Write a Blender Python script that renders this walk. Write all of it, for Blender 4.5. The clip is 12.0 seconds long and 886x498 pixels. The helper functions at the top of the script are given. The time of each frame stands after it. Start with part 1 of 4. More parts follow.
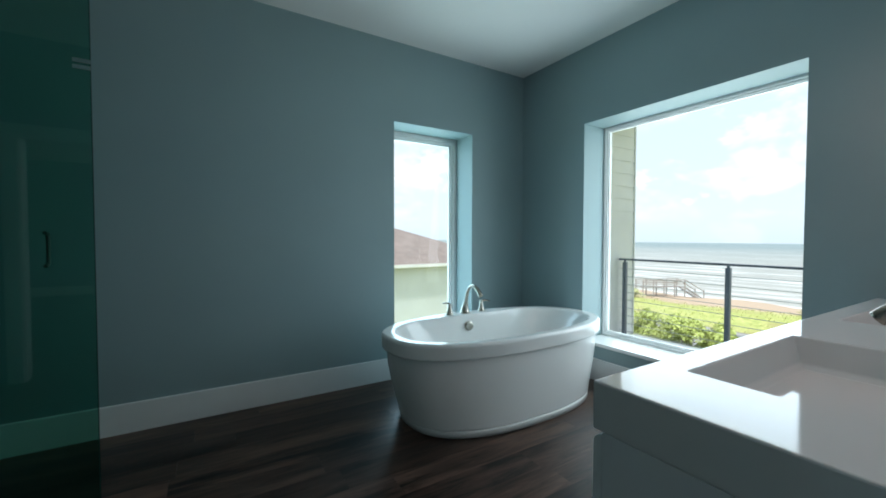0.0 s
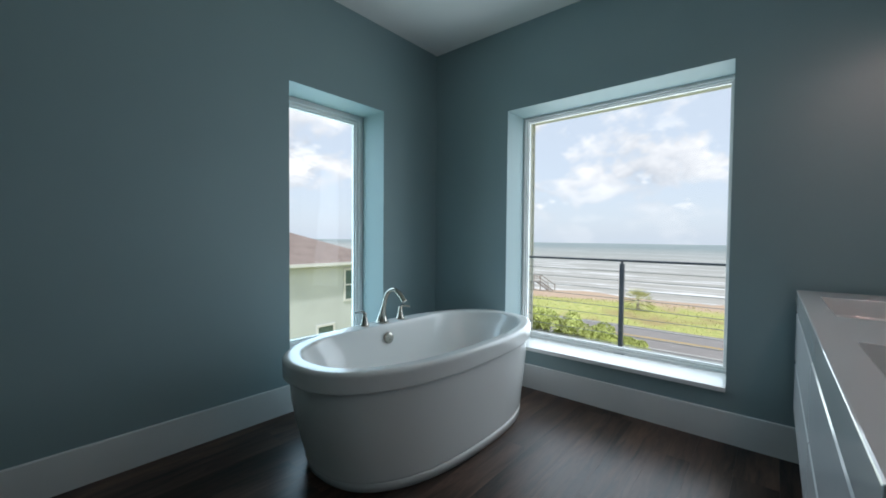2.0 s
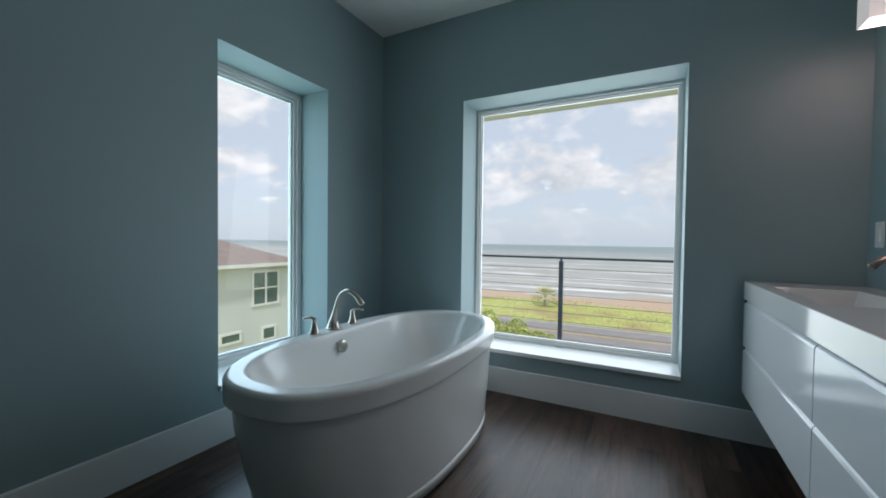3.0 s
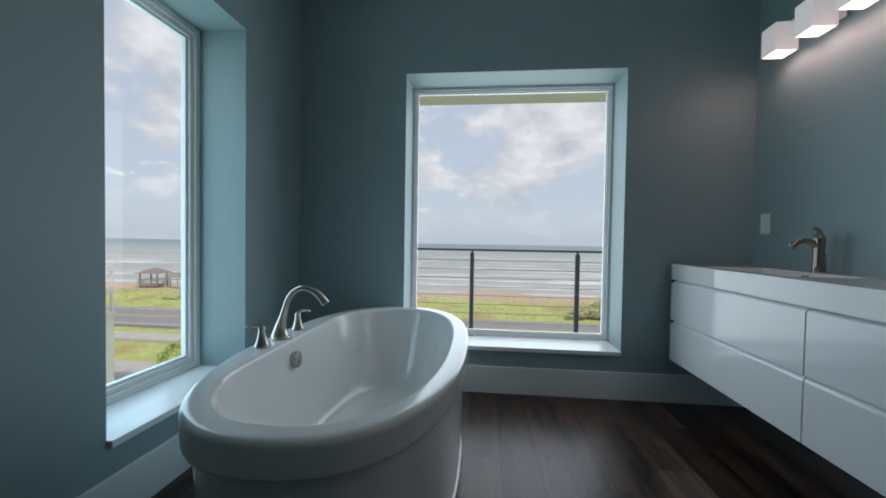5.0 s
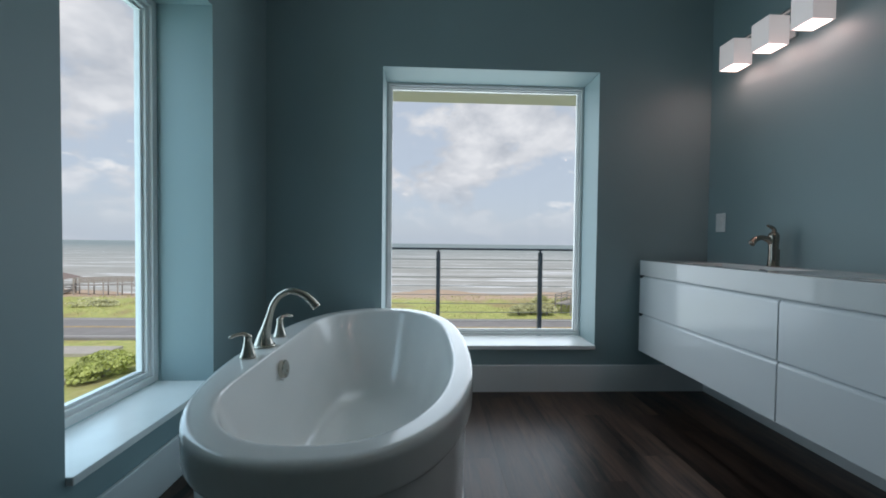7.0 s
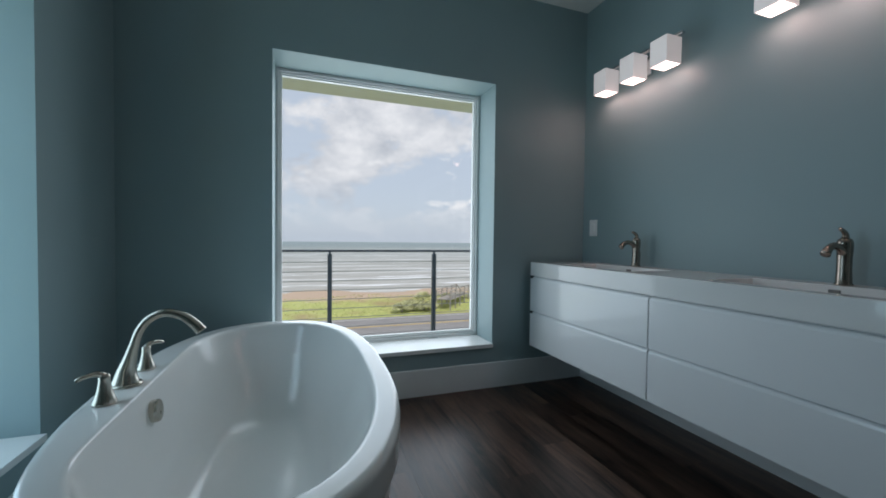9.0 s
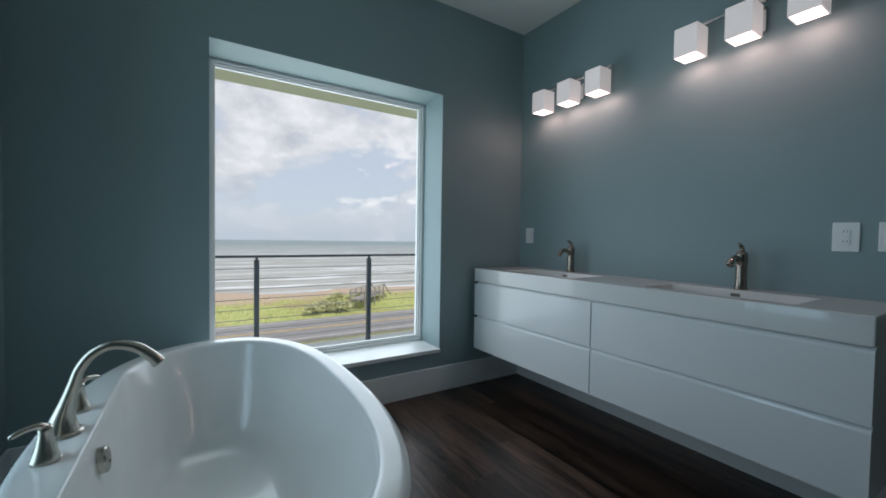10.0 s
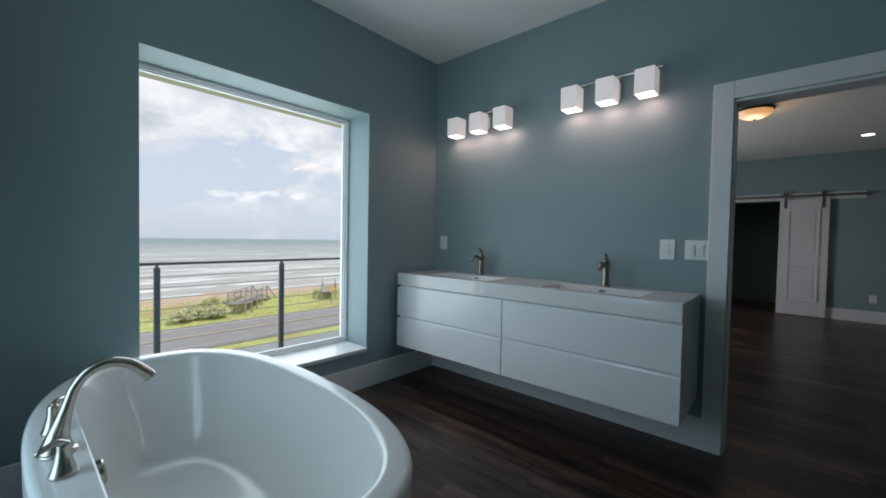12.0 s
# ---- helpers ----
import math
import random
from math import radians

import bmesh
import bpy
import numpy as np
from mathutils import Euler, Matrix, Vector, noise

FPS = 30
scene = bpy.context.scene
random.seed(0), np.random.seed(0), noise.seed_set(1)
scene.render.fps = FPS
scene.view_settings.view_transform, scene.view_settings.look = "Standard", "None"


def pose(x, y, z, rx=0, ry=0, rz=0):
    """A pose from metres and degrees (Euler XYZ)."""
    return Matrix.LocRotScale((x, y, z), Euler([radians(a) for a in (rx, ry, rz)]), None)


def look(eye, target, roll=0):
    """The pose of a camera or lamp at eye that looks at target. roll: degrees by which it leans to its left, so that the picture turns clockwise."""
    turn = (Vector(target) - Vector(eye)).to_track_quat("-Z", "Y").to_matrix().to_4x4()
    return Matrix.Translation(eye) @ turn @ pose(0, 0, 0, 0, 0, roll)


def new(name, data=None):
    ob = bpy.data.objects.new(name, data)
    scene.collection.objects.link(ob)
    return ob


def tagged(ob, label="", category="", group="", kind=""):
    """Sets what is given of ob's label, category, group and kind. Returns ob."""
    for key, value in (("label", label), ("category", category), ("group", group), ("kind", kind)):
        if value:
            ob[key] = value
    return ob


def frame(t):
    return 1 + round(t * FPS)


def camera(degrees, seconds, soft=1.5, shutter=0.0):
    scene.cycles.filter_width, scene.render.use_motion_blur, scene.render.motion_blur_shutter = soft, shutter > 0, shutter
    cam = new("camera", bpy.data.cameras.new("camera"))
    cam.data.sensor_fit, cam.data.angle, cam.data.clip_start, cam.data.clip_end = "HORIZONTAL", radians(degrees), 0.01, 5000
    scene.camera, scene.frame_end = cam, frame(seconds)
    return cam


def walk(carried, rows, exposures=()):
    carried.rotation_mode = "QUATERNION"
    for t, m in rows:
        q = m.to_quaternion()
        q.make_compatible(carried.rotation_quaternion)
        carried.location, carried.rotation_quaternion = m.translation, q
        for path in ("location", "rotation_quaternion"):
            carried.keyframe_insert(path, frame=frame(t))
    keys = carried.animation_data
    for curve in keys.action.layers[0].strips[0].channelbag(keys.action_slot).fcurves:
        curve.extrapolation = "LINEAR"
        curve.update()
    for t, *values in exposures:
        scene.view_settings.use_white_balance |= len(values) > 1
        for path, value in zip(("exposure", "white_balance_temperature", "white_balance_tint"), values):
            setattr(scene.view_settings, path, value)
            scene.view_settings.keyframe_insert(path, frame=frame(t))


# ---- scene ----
cam = camera(97.3, 12.0, soft=1.8)
PATH = [
    (0, (0.095, 0.069, 1.209), (1.137, 1.775, 1.151), 0.1),
    (0.5, (0.122, 0.178, 1.214), (1.316, 1.781, 1.159), 0.2),
    (1, (0.142, 0.331, 1.232), (1.46, 1.834, 1.169), 0.2),
    (1.5, (0.156, 0.503, 1.208), (1.574, 1.913, 1.151), 0.5),
    (2, (0.165, 0.678, 1.173), (1.689, 1.973, 1.114), 0.5),
    (2.5, (0.164, 0.874, 1.151), (1.82, 1.994, 1.098), 0.6),
    (3, (0.179, 1.052, 1.130), (1.945, 1.991, 1.081), 0.7),
    (5, (0.23, 1.8, 1.052), (2.219, 2.004, 1.003), 0.9),
    (5.5, (0.25, 1.925, 1.052), (2.249, 1.995, 1.004), 0.8),
    (6, (0.257, 2.009, 1.051), (2.257, 1.99, 1.005), 0.9),
    (6.5, (0.268, 2.036, 1.04), (2.267, 1.995, 0.994), 0.8),
    (8.5, (0.311, 2.099, 1.073), (2.256, 1.633, 1.018), 0.6),
    (9, (0.379, 2.17, 1.083), (2.262, 1.499, 1.03), 0.7),
    (9.5, (0.437, 2.286, 1.11), (2.236, 1.415, 1.057), 0.8),
    (10, (0.47, 2.41, 1.146), (2.159, 1.34, 1.09), 0.9),
    (10.5, (0.491, 2.506, 1.17), (2.074, 1.284, 1.111), 1.0),
    (11, (0.467, 2.607, 1.18), (1.955, 1.273, 1.118), 1.0),
    (11.5, (0.415, 2.71, 1.198), (1.817, 1.285, 1.138), 1.0),
    (12, (0.386, 2.819, 1.221), (1.714, 1.325, 1.165), 1.1),
]
EXPOSURES = [(0.0, 0.56, 6100, 3), (1.0, 0.38, 6200, 7), (2.0, 0.16, 6250, 10), (3.0, -0.04, 6300, 11), (6.5, -0.27, 6250, 11), (9.0, -0.23, 6250, 11), (10.5, -0.12, 6280, 11), (12.0, 0.0, 6300, 11)]
walk(cam, [(t, look(eye, target, roll)) for t, eye, target, roll in PATH], EXPOSURES)

# ---------- world, sun, exposure ----------
world = bpy.data.worlds.new("world")
scene.world = world
world.use_nodes = True
wn, wl = world.node_tree.nodes, world.node_tree.links
wn.clear()


def wnode(kind, **inputs):
    n = wn.new(kind)
    for k, v in inputs.items():
        n.inputs[k.replace("_", " ")].default_value = v
    return n


SUN_ELEV, SUN_AZ = radians(55), radians(245)   # compass: x east, y north
sky = wn.new("ShaderNodeTexSky")
sky.sky_type = "NISHITA"
sky.sun_disc = False
sky.sun_elevation, sky.sun_rotation = SUN_ELEV, SUN_AZ
sky.air_density, sky.dust_density = 1.0, 1.5
co = wn.new("ShaderNodeTexCoord")
# clouds: direction projected on a flat cloud layer
sep = wn.new("ShaderNodeSeparateXYZ")
wl.new(co.outputs["Generated"], sep.inputs[0])


def wmath(op, a, b, c=None):
    n = wn.new("ShaderNodeMath")
    n.operation = op
    for i, v in enumerate((a, b, c)):
        if v is None:
            continue
        if isinstance(v, (int, float)):
            n.inputs[i].default_value = v
        else:
            wl.new(v, n.inputs[i])
    return n.outputs[0]


zz = wmath("MAXIMUM", wmath("ADD", sep.outputs["Z"], 0.5), 0.2)
cx = wmath("DIVIDE", sep.outputs["X"], zz)
cy = wmath("DIVIDE", sep.outputs["Y"], zz)
cxyz = wn.new("ShaderNodeCombineXYZ")
wl.new(cx, cxyz.inputs[0])
wl.new(cy, cxyz.inputs[1])
n1 = wnode("ShaderNodeTexNoise", Scale=2.3, Detail=14.0, Roughness=0.58, Distortion=0.1)
wl.new(cxyz.outputs[0], n1.inputs["Vector"])
n2 = wnode("ShaderNodeTexNoise", Scale=4.6, Detail=12.0, Roughness=0.62, Distortion=0.1)
wl.new(cxyz.outputs[0], n2.inputs["Vector"])
cover = wn.new("ShaderNodeValToRGB")
cover.color_ramp.elements[0].position, cover.color_ramp.elements[1].position = 0.487, 0.553
wl.new(n1.outputs["Fac"], cover.inputs["Fac"])
shade = wn.new("ShaderNodeValToRGB")
shade.color_ramp.elements[0].position, shade.color_ramp.elements[1].position = 0.36, 0.66
shade.color_ramp.elements[0].color = (7.6, 8.0, 8.6, 1)
shade.color_ramp.elements[1].color = (13.6, 13.5, 13.4, 1)
wl.new(n2.outputs["Fac"], shade.inputs["Fac"])
haze = wn.new("ShaderNodeMixRGB")
haze.inputs[0].default_value = 0.72
haze.inputs[2].default_value = (10.4, 11.6, 13.0, 1)
wl.new(sky.outputs[0], haze.inputs[1])
cloudy = wn.new("ShaderNodeMixRGB")
low = wn.new("ShaderNodeMapRange")          # clouds thin out into the haze at the horizon
low.inputs["From Min"].default_value, low.inputs["From Max"].default_value = 0.03, 0.15
low.inputs["To Min"].default_value, low.inputs["To Max"].default_value = 0.15, 0.92
wl.new(sep.outputs["Z"], low.inputs["Value"])
wl.new(wmath("MULTIPLY", cover.outputs[0], low.outputs[0]), cloudy.inputs[0])
wl.new(haze.outputs[0], cloudy.inputs[1])
wl.new(shade.outputs[0], cloudy.inputs[2])
# small bright cumulus low over the sea
n3 = wnode("ShaderNodeTexNoise", Scale=7.5, Detail=12.0, Roughness=0.55, Distortion=0.15)
flat = wn.new("ShaderNodeVectorMath")
flat.operation = "MULTIPLY"
flat.inputs[1].default_value = (1.0, 1.0, 2.6)
wl.new(co.outputs["Generated"], flat.inputs[0])
wl.new(flat.outputs[0], n3.inputs["Vector"])
puff = wn.new("ShaderNodeMapRange")
puff.inputs["From Min"].default_value, puff.inputs["From Max"].default_value = 0.575, 0.66
wl.new(n3.outputs["Fac"], puff.inputs["Value"])
rise = wn.new("ShaderNodeMapRange")
rise.inputs["From Min"].default_value, rise.inputs["From Max"].default_value = 0.035, 0.09
wl.new(sep.outputs["Z"], rise.inputs["Value"])
fall = wn.new("ShaderNodeMapRange")
fall.inputs["From Min"].default_value, fall.inputs["From Max"].default_value = 0.17, 0.30
fall.inputs["To Min"].default_value, fall.inputs["To Max"].default_value = 0.9, 0.0
wl.new(sep.outputs["Z"], fall.inputs["Value"])
cumulus = wn.new("ShaderNodeMixRGB")
cumulus.inputs[2].default_value = (13.8, 13.8, 13.7, 1)
wl.new(wmath("MULTIPLY", puff.outputs[0], wmath("MULTIPLY", rise.outputs[0], fall.outputs[0])), cumulus.inputs[0])
wl.new(cloudy.outputs[0], cumulus.inputs[1])
bg = wn.new("ShaderNodeBackground")
bg.inputs["Strength"].default_value = 0.076
wl.new(cumulus.outputs[0], bg.inputs["Color"])
wo = wn.new("ShaderNodeOutputWorld")
wl.new(bg.outputs[0], wo.inputs["Surface"])

sun_data = bpy.data.lights.new("sun", "SUN")
sun_data.energy, sun_data.angle, sun_data.color = 2.6, radians(3), (1.0, 0.95, 0.88)
sun = new("sun", sun_data)
sd = Vector((math.sin(SUN_AZ) * math.cos(SUN_ELEV), math.cos(SUN_AZ) * math.cos(SUN_ELEV), math.sin(SUN_ELEV)))
sun.matrix_world = look(tuple(sd * 60), (0, 0, 0))


def area(name, eye, target, w, h, watts, colour=(1, 1, 1)):
    d = bpy.data.lights.new(name, "AREA")
    d.shape, d.size, d.size_y, d.energy, d.color = "RECTANGLE", w, h, watts, colour
    ob = new(name, d)
    ob.matrix_world = look(eye, target)
    return ob


# sky light entering through the two windows, plus a lamp added outside an unseen bedroom opening
area("window_skylight", (3.46, 1.612, 1.26), (0, 1.612, 1.58), 1.50, 1.90, 21.0, (0.80, 0.92, 1.0))
area("window_skylight", (1.885, 3.68, 1.25), (1.885, 0, 1.55), 0.84, 1.90, 14.0, (0.52, 0.82, 1.0))
area("bedroom_added_skylight", (3.44, -3.6, 1.25), (-2, -3.9, 0.1), 1.85, 2.0, 45, (0.92, 0.95, 1.0))

# ---------- materials ----------


def mat(name, colour, rough=0.5, metal=0.0, spec=0.5, vary=0.06, scale=3.0, bump=0.0, bump_scale=60.0, coat=0.0, rand=0.0, fine=0.0):
    """Principled surface with variation at two scales, optional bump and per-piece variation."""
    m = bpy.data.materials.new(name)
    m.use_nodes = True
    nt = m.node_tree
    b = nt.nodes["Principled BSDF"]
    b.inputs["Roughness"].default_value = rough
    b.inputs["Metallic"].default_value = metal
    b.inputs["Specular IOR Level"].default_value = spec
    b.inputs["Coat Weight"].default_value = coat
    b.inputs["Coat Roughness"].default_value = 0.04
    tc = nt.nodes.new("ShaderNodeTexCoord")
    na = nt.nodes.new("ShaderNodeTexNoise")
    na.inputs["Scale"].default_value, na.inputs["Detail"].default_value = scale, 5
    nt.links.new(tc.outputs["Object"], na.inputs["Vector"])
    mr = nt.nodes.new("ShaderNodeMapRange")
    mr.inputs["From Min"].default_value, mr.inputs["From Max"].default_value = 0.3, 0.7
    mr.inputs["To Min"].default_value, mr.inputs["To Max"].default_value = 1 - vary, 1 + vary
    nt.links.new(na.outputs["Fac"], mr.inputs["Value"])
    fac = mr.outputs[0]
    if rand:
        oi = nt.nodes.new("ShaderNodeObjectInfo")
        r2 = nt.nodes.new("ShaderNodeMapRange")
        r2.inputs["To Min"].default_value, r2.inputs["To Max"].default_value = 1 - rand, 1 + rand
        nt.links.new(oi.outputs["Random"], r2.inputs["Value"])
        mu = nt.nodes.new("ShaderNodeMath")
        mu.operation = "MULTIPLY"
        nt.links.new(fac, mu.inputs[0])
        nt.links.new(r2.outputs[0], mu.inputs[1])
        fac = mu.outputs[0]
    vm = nt.nodes.new("ShaderNodeVectorMath")
    vm.operation = "SCALE"
    vm.inputs[0].default_value = colour
    nt.links.new(fac, vm.inputs["Scale"])
    nt.links.new(vm.outputs[0], b.inputs["Base Color"])
    if bump:
        nb = nt.nodes.new("ShaderNodeTexNoise")
        nb.inputs["Scale"].default_value, nb.inputs["Detail"].default_value = bump_scale, 4
        nt.links.new(tc.outputs["Object"], nb.inputs["Vector"])
        bp = nt.nodes.new("ShaderNodeBump")
        bp.inputs["Strength"].default_value, bp.inputs["Distance"].default_value = bump, 0.002
        nt.links.new(nb.outputs["Fac"], bp.inputs["Height"])
        nt.links.new(bp.outputs[0], b.inputs["Normal"])
    if fine:
        nf = nt.nodes.new("ShaderNodeTexNoise")
        nf.inputs["Scale"].default_value, nf.inputs["Detail"].default_value = scale * 4, 4
        nt.links.new(tc.outputs["Object"], nf.inputs["Vector"])
        m3 = nt.nodes.new("ShaderNodeMapRange")
        m3.inputs["To Min"].default_value, m3.inputs["To Max"].default_value = rough - fine, rough + fine
        nt.links.new(nf.outputs["Fac"], m3.inputs["Value"])
        nt.links.new(m3.outputs[0], b.inputs["Roughness"])
    return m


def emitter(name, colour, strength):
    m = bpy.data.materials.new(name)
    m.use_nodes = True
    b = m.node_tree.nodes["Principled BSDF"]
    b.inputs["Base Color"].default_value = (0.85, 0.85, 0.85, 1)
    b.inputs["Roughness"].default_value = 0.35
    b.inputs["Emission Color"].default_value = (*colour, 1)
    b.inputs["Emission Strength"].default_value = strength
    return m


def glass(name, colour=(1, 1, 1), gloss=0.015):
    """Clear pane: mostly see-through with a Fresnel gloss."""
    m = bpy.data.materials.new(name)
    m.use_nodes = True
    nt = m.node_tree
    nt.nodes.clear()
    out = nt.nodes.new("ShaderNodeOutputMaterial")
    tr = nt.nodes.new("ShaderNodeBsdfTransparent")
    tr.inputs[0].default_value = (*colour, 1)
    gl = nt.nodes.new("ShaderNodeBsdfGlossy")
    gl.inputs["Roughness"].default_value = 0.0
    lw = nt.nodes.new("ShaderNodeLayerWeight")
    lw.inputs[0].default_value = 0.5
    pw = nt.nodes.new("ShaderNodeMath")
    pw.operation = "POWER"
    pw.inputs[1].default_value = 4.5
    nt.links.new(lw.outputs["Facing"], pw.inputs[0])
    fr = nt.nodes.new("ShaderNodeMath")
    fr.operation = "MULTIPLY_ADD"
    fr.inputs[1].default_value, fr.inputs[2].default_value = 0.3, gloss
    nt.links.new(pw.outputs[0], fr.inputs[0])
    mx = nt.nodes.new("ShaderNodeMixShader")
    nt.links.new(fr.outputs[0], mx.inputs[0])
    nt.links.new(tr.outputs[0], mx.inputs[1])
    nt.links.new(gl.outputs[0], mx.inputs[2])
    nt.links.new(mx.outputs[0], out.inputs[0])
    return m


def wood_mat(name, dark, light, rough=0.3, rand=0.3, stretch=(1.0, 9.0, 9.0), grain=5.0):
    """Printed wood grain along local x, each plank shifted by its own random number."""
    m = bpy.data.materials.new(name)
    m.use_nodes = True
    nt = m.node_tree
    L = nt.links.new
    b = nt.nodes["Principled BSDF"]
    b.inputs["Specular IOR Level"].default_value = 0.36
    tc = nt.nodes.new("ShaderNodeTexCoord")
    oi = nt.nodes.new("ShaderNodeObjectInfo")
    mp = nt.nodes.new("ShaderNodeMapping")
    mp.inputs["Scale"].default_value = stretch
    L(tc.outputs["Object"], mp.inputs["Vector"])
    sc = nt.nodes.new("ShaderNodeVectorMath")
    sc.operation = "SCALE"
    sc.inputs[0].default_value = (37, 61, 13)
    L(oi.outputs["Random"], sc.inputs["Scale"])
    ad = nt.nodes.new("ShaderNodeVectorMath")
    L(mp.outputs[0], ad.inputs[0])
    L(sc.outputs[0], ad.inputs[1])
    g = nt.nodes.new("ShaderNodeTexNoise")
    g.inputs["Scale"].default_value, g.inputs["Detail"].default_value = grain, 8
    g.inputs["Roughness"].default_value, g.inputs["Distortion"].default_value = 0.65, 0.9
    L(ad.outputs[0], g.inputs["Vector"])
    h = nt.nodes.new("ShaderNodeTexNoise")
    h.inputs["Scale"].default_value, h.inputs["Detail"].default_value = grain * 0.3, 3
    L(ad.outputs[0], h.inputs["Vector"])
    av = nt.nodes.new("ShaderNodeMath")
    av.operation = "MULTIPLY_ADD"
    av.inputs[1].default_value, av.inputs[2].default_value = 0.6, 0.0
    L(h.outputs["Fac"], av.inputs[0])
    a2 = nt.nodes.new("ShaderNodeMath")
    a2.operation = "MULTIPLY_ADD"
    a2.inputs[1].default_value = 0.7
    L(g.outputs["Fac"], a2.inputs[0])
    L(av.outputs[0], a2.inputs[2])
    cr = nt.nodes.new("ShaderNodeValToRGB")
    cr.color_ramp.elements[0].position, cr.color_ramp.elements[1].position = 0.52, 0.80
    cr.color_ramp.elements[0].color, cr.color_ramp.elements[1].color = (*dark, 1), (*light, 1)
    L(a2.outputs[0], cr.inputs["Fac"])
    r2 = nt.nodes.new("ShaderNodeMapRange")
    r2.inputs["To Min"].default_value, r2.inputs["To Max"].default_value = 1 - rand, 1 + rand
    L(oi.outputs["Random"], r2.inputs["Value"])
    vm = nt.nodes.new("ShaderNodeVectorMath")
    vm.operation = "SCALE"
    L(cr.outputs[0], vm.inputs[0])
    L(r2.outputs[0], vm.inputs["Scale"])
    L(vm.outputs[0], b.inputs["Base Color"])
    rr = nt.nodes.new("ShaderNodeMapRange")
    rr.inputs["To Min"].default_value, rr.inputs["To Max"].default_value = rough - 0.07, rough + 0.12
    L(g.outputs["Fac"], rr.inputs["Value"])
    L(rr.outputs[0], b.inputs["Roughness"])
    bp = nt.nodes.new("ShaderNodeBump")
    bp.inputs["Strength"].default_value, bp.inputs["Distance"].default_value = 0.25, 0.002
    L(g.outputs["Fac"], bp.inputs["Height"])
    L(bp.outputs[0], b.inputs["Normal"])
    return m


PAINT = mat("blue_grey_wall_paint", (0.266, 0.357, 0.371), 0.55, vary=0.03, scale=1.6, bump=0.12, bump_scale=260, fine=0.06)
CEIL_M = mat("flat_white_ceiling_paint", (0.88, 0.87, 0.85), 0.8, vary=0.02, scale=1.2, bump=0.2, bump_scale=120)
TRIM = mat("white_trim_paint", (0.76, 0.78, 0.78), 0.35, vary=0.02, scale=4, bump=0.05, bump_scale=90)
VINYL = mat("white_vinyl", (0.80, 0.81, 0.80), 0.5, vary=0.02, scale=5)
SILL_M = mat("white_sill_stone", (0.80, 0.81, 0.80), 0.25, vary=0.03, scale=7)
ACRYLIC = mat("glossy_white_acrylic", (0.84, 0.84, 0.82), 0.14, vary=0.012, scale=2, coat=0.1)
LACQUER = mat("glossy_white_lacquer", (0.83, 0.845, 0.855), 0.13, vary=0.012, scale=2, bump=0.012, bump_scale=7)
RESIN = mat("white_resin_top", (0.78, 0.78, 0.77), 0.07, vary=0.012, scale=2, bump=0.015, bump_scale=9)
NICKEL = mat("brushed_nickel", (0.50, 0.46, 0.40), 0.24, 1.0, vary=0.06, scale=30, bump=0.03, bump_scale=200)
SINK_METAL = mat("dark_brushed_nickel", (0.34, 0.29, 0.245), 0.26, 1.0, vary=0.06, scale=30, bump=0.03, bump_scale=200)
CHROME = mat("polished_chrome", (0.70, 0.70, 0.70), 0.08, 1.0, vary=0.03, scale=30)
DARK = mat("dark_gap", (0.02, 0.02, 0.022), 0.7, vary=0.1)
PLASTIC = mat("white_switch_plastic", (0.78, 0.79, 0.78), 0.3, vary=0.01)
STEEL = mat("grey_powder_coated_rail", (0.15, 0.17, 0.21), 0.4, 0.3, vary=0.08, scale=12)
CABLE = mat("stainless_cable", (0.45, 0.46, 0.47), 0.35, 1.0, vary=0.05)
SIDING = mat("white_lap_siding", (0.80, 0.80, 0.78), 0.6, vary=0.05, scale=3, bump=0.2, bump_scale=80)
STUCCO = mat("pale_green_stucco", (0.62, 0.67, 0.67), 0.85, vary=0.05, scale=0.7, bump=0.4, bump_scale=20)
FLOOR_WOOD = wood_mat("dark_brown_plank", (0.0016, 0.0011, 0.0009), (0.105, 0.060, 0.043), 0.30, 0.45, (1.0, 8.0, 8.0), 3.0)
CLEAR = glass("window_glass")
SHOWER = glass("green_tinted_shower_glass", (0.44, 0.70, 0.63), 0.05)
SHADE_M = emitter("frosted_white_glass_lit", (1.0, 0.87, 0.83), 0.31)
BULB_M = emitter("lit_lamp_opening", (1.0, 0.95, 0.93), 3.0)
AMBER = emitter("amber_alabaster_glass_lit", (1.0, 0.46, 0.13), 0.55)
EDGE_GREEN = mat("dark_green_glass_edge", (0.01, 0.05, 0.04), 0.15, vary=0.1)
SOFFIT_M = mat("white_soffit_paint", (0.85, 0.86, 0.89), 0.7, vary=0.03, scale=2)
DARK_STEEL = mat("dark_brushed_steel", (0.20, 0.19, 0.18), 0.4, 0.9, vary=0.06, scale=20)
BRONZE = mat("oiled_bronze", (0.05, 0.035, 0.025), 0.4, 0.8)
DOOR_M = mat("white_door_paint", (0.74, 0.74, 0.75), 0.4, vary=0.02, scale=3)

# ---------- mesh helpers ----------


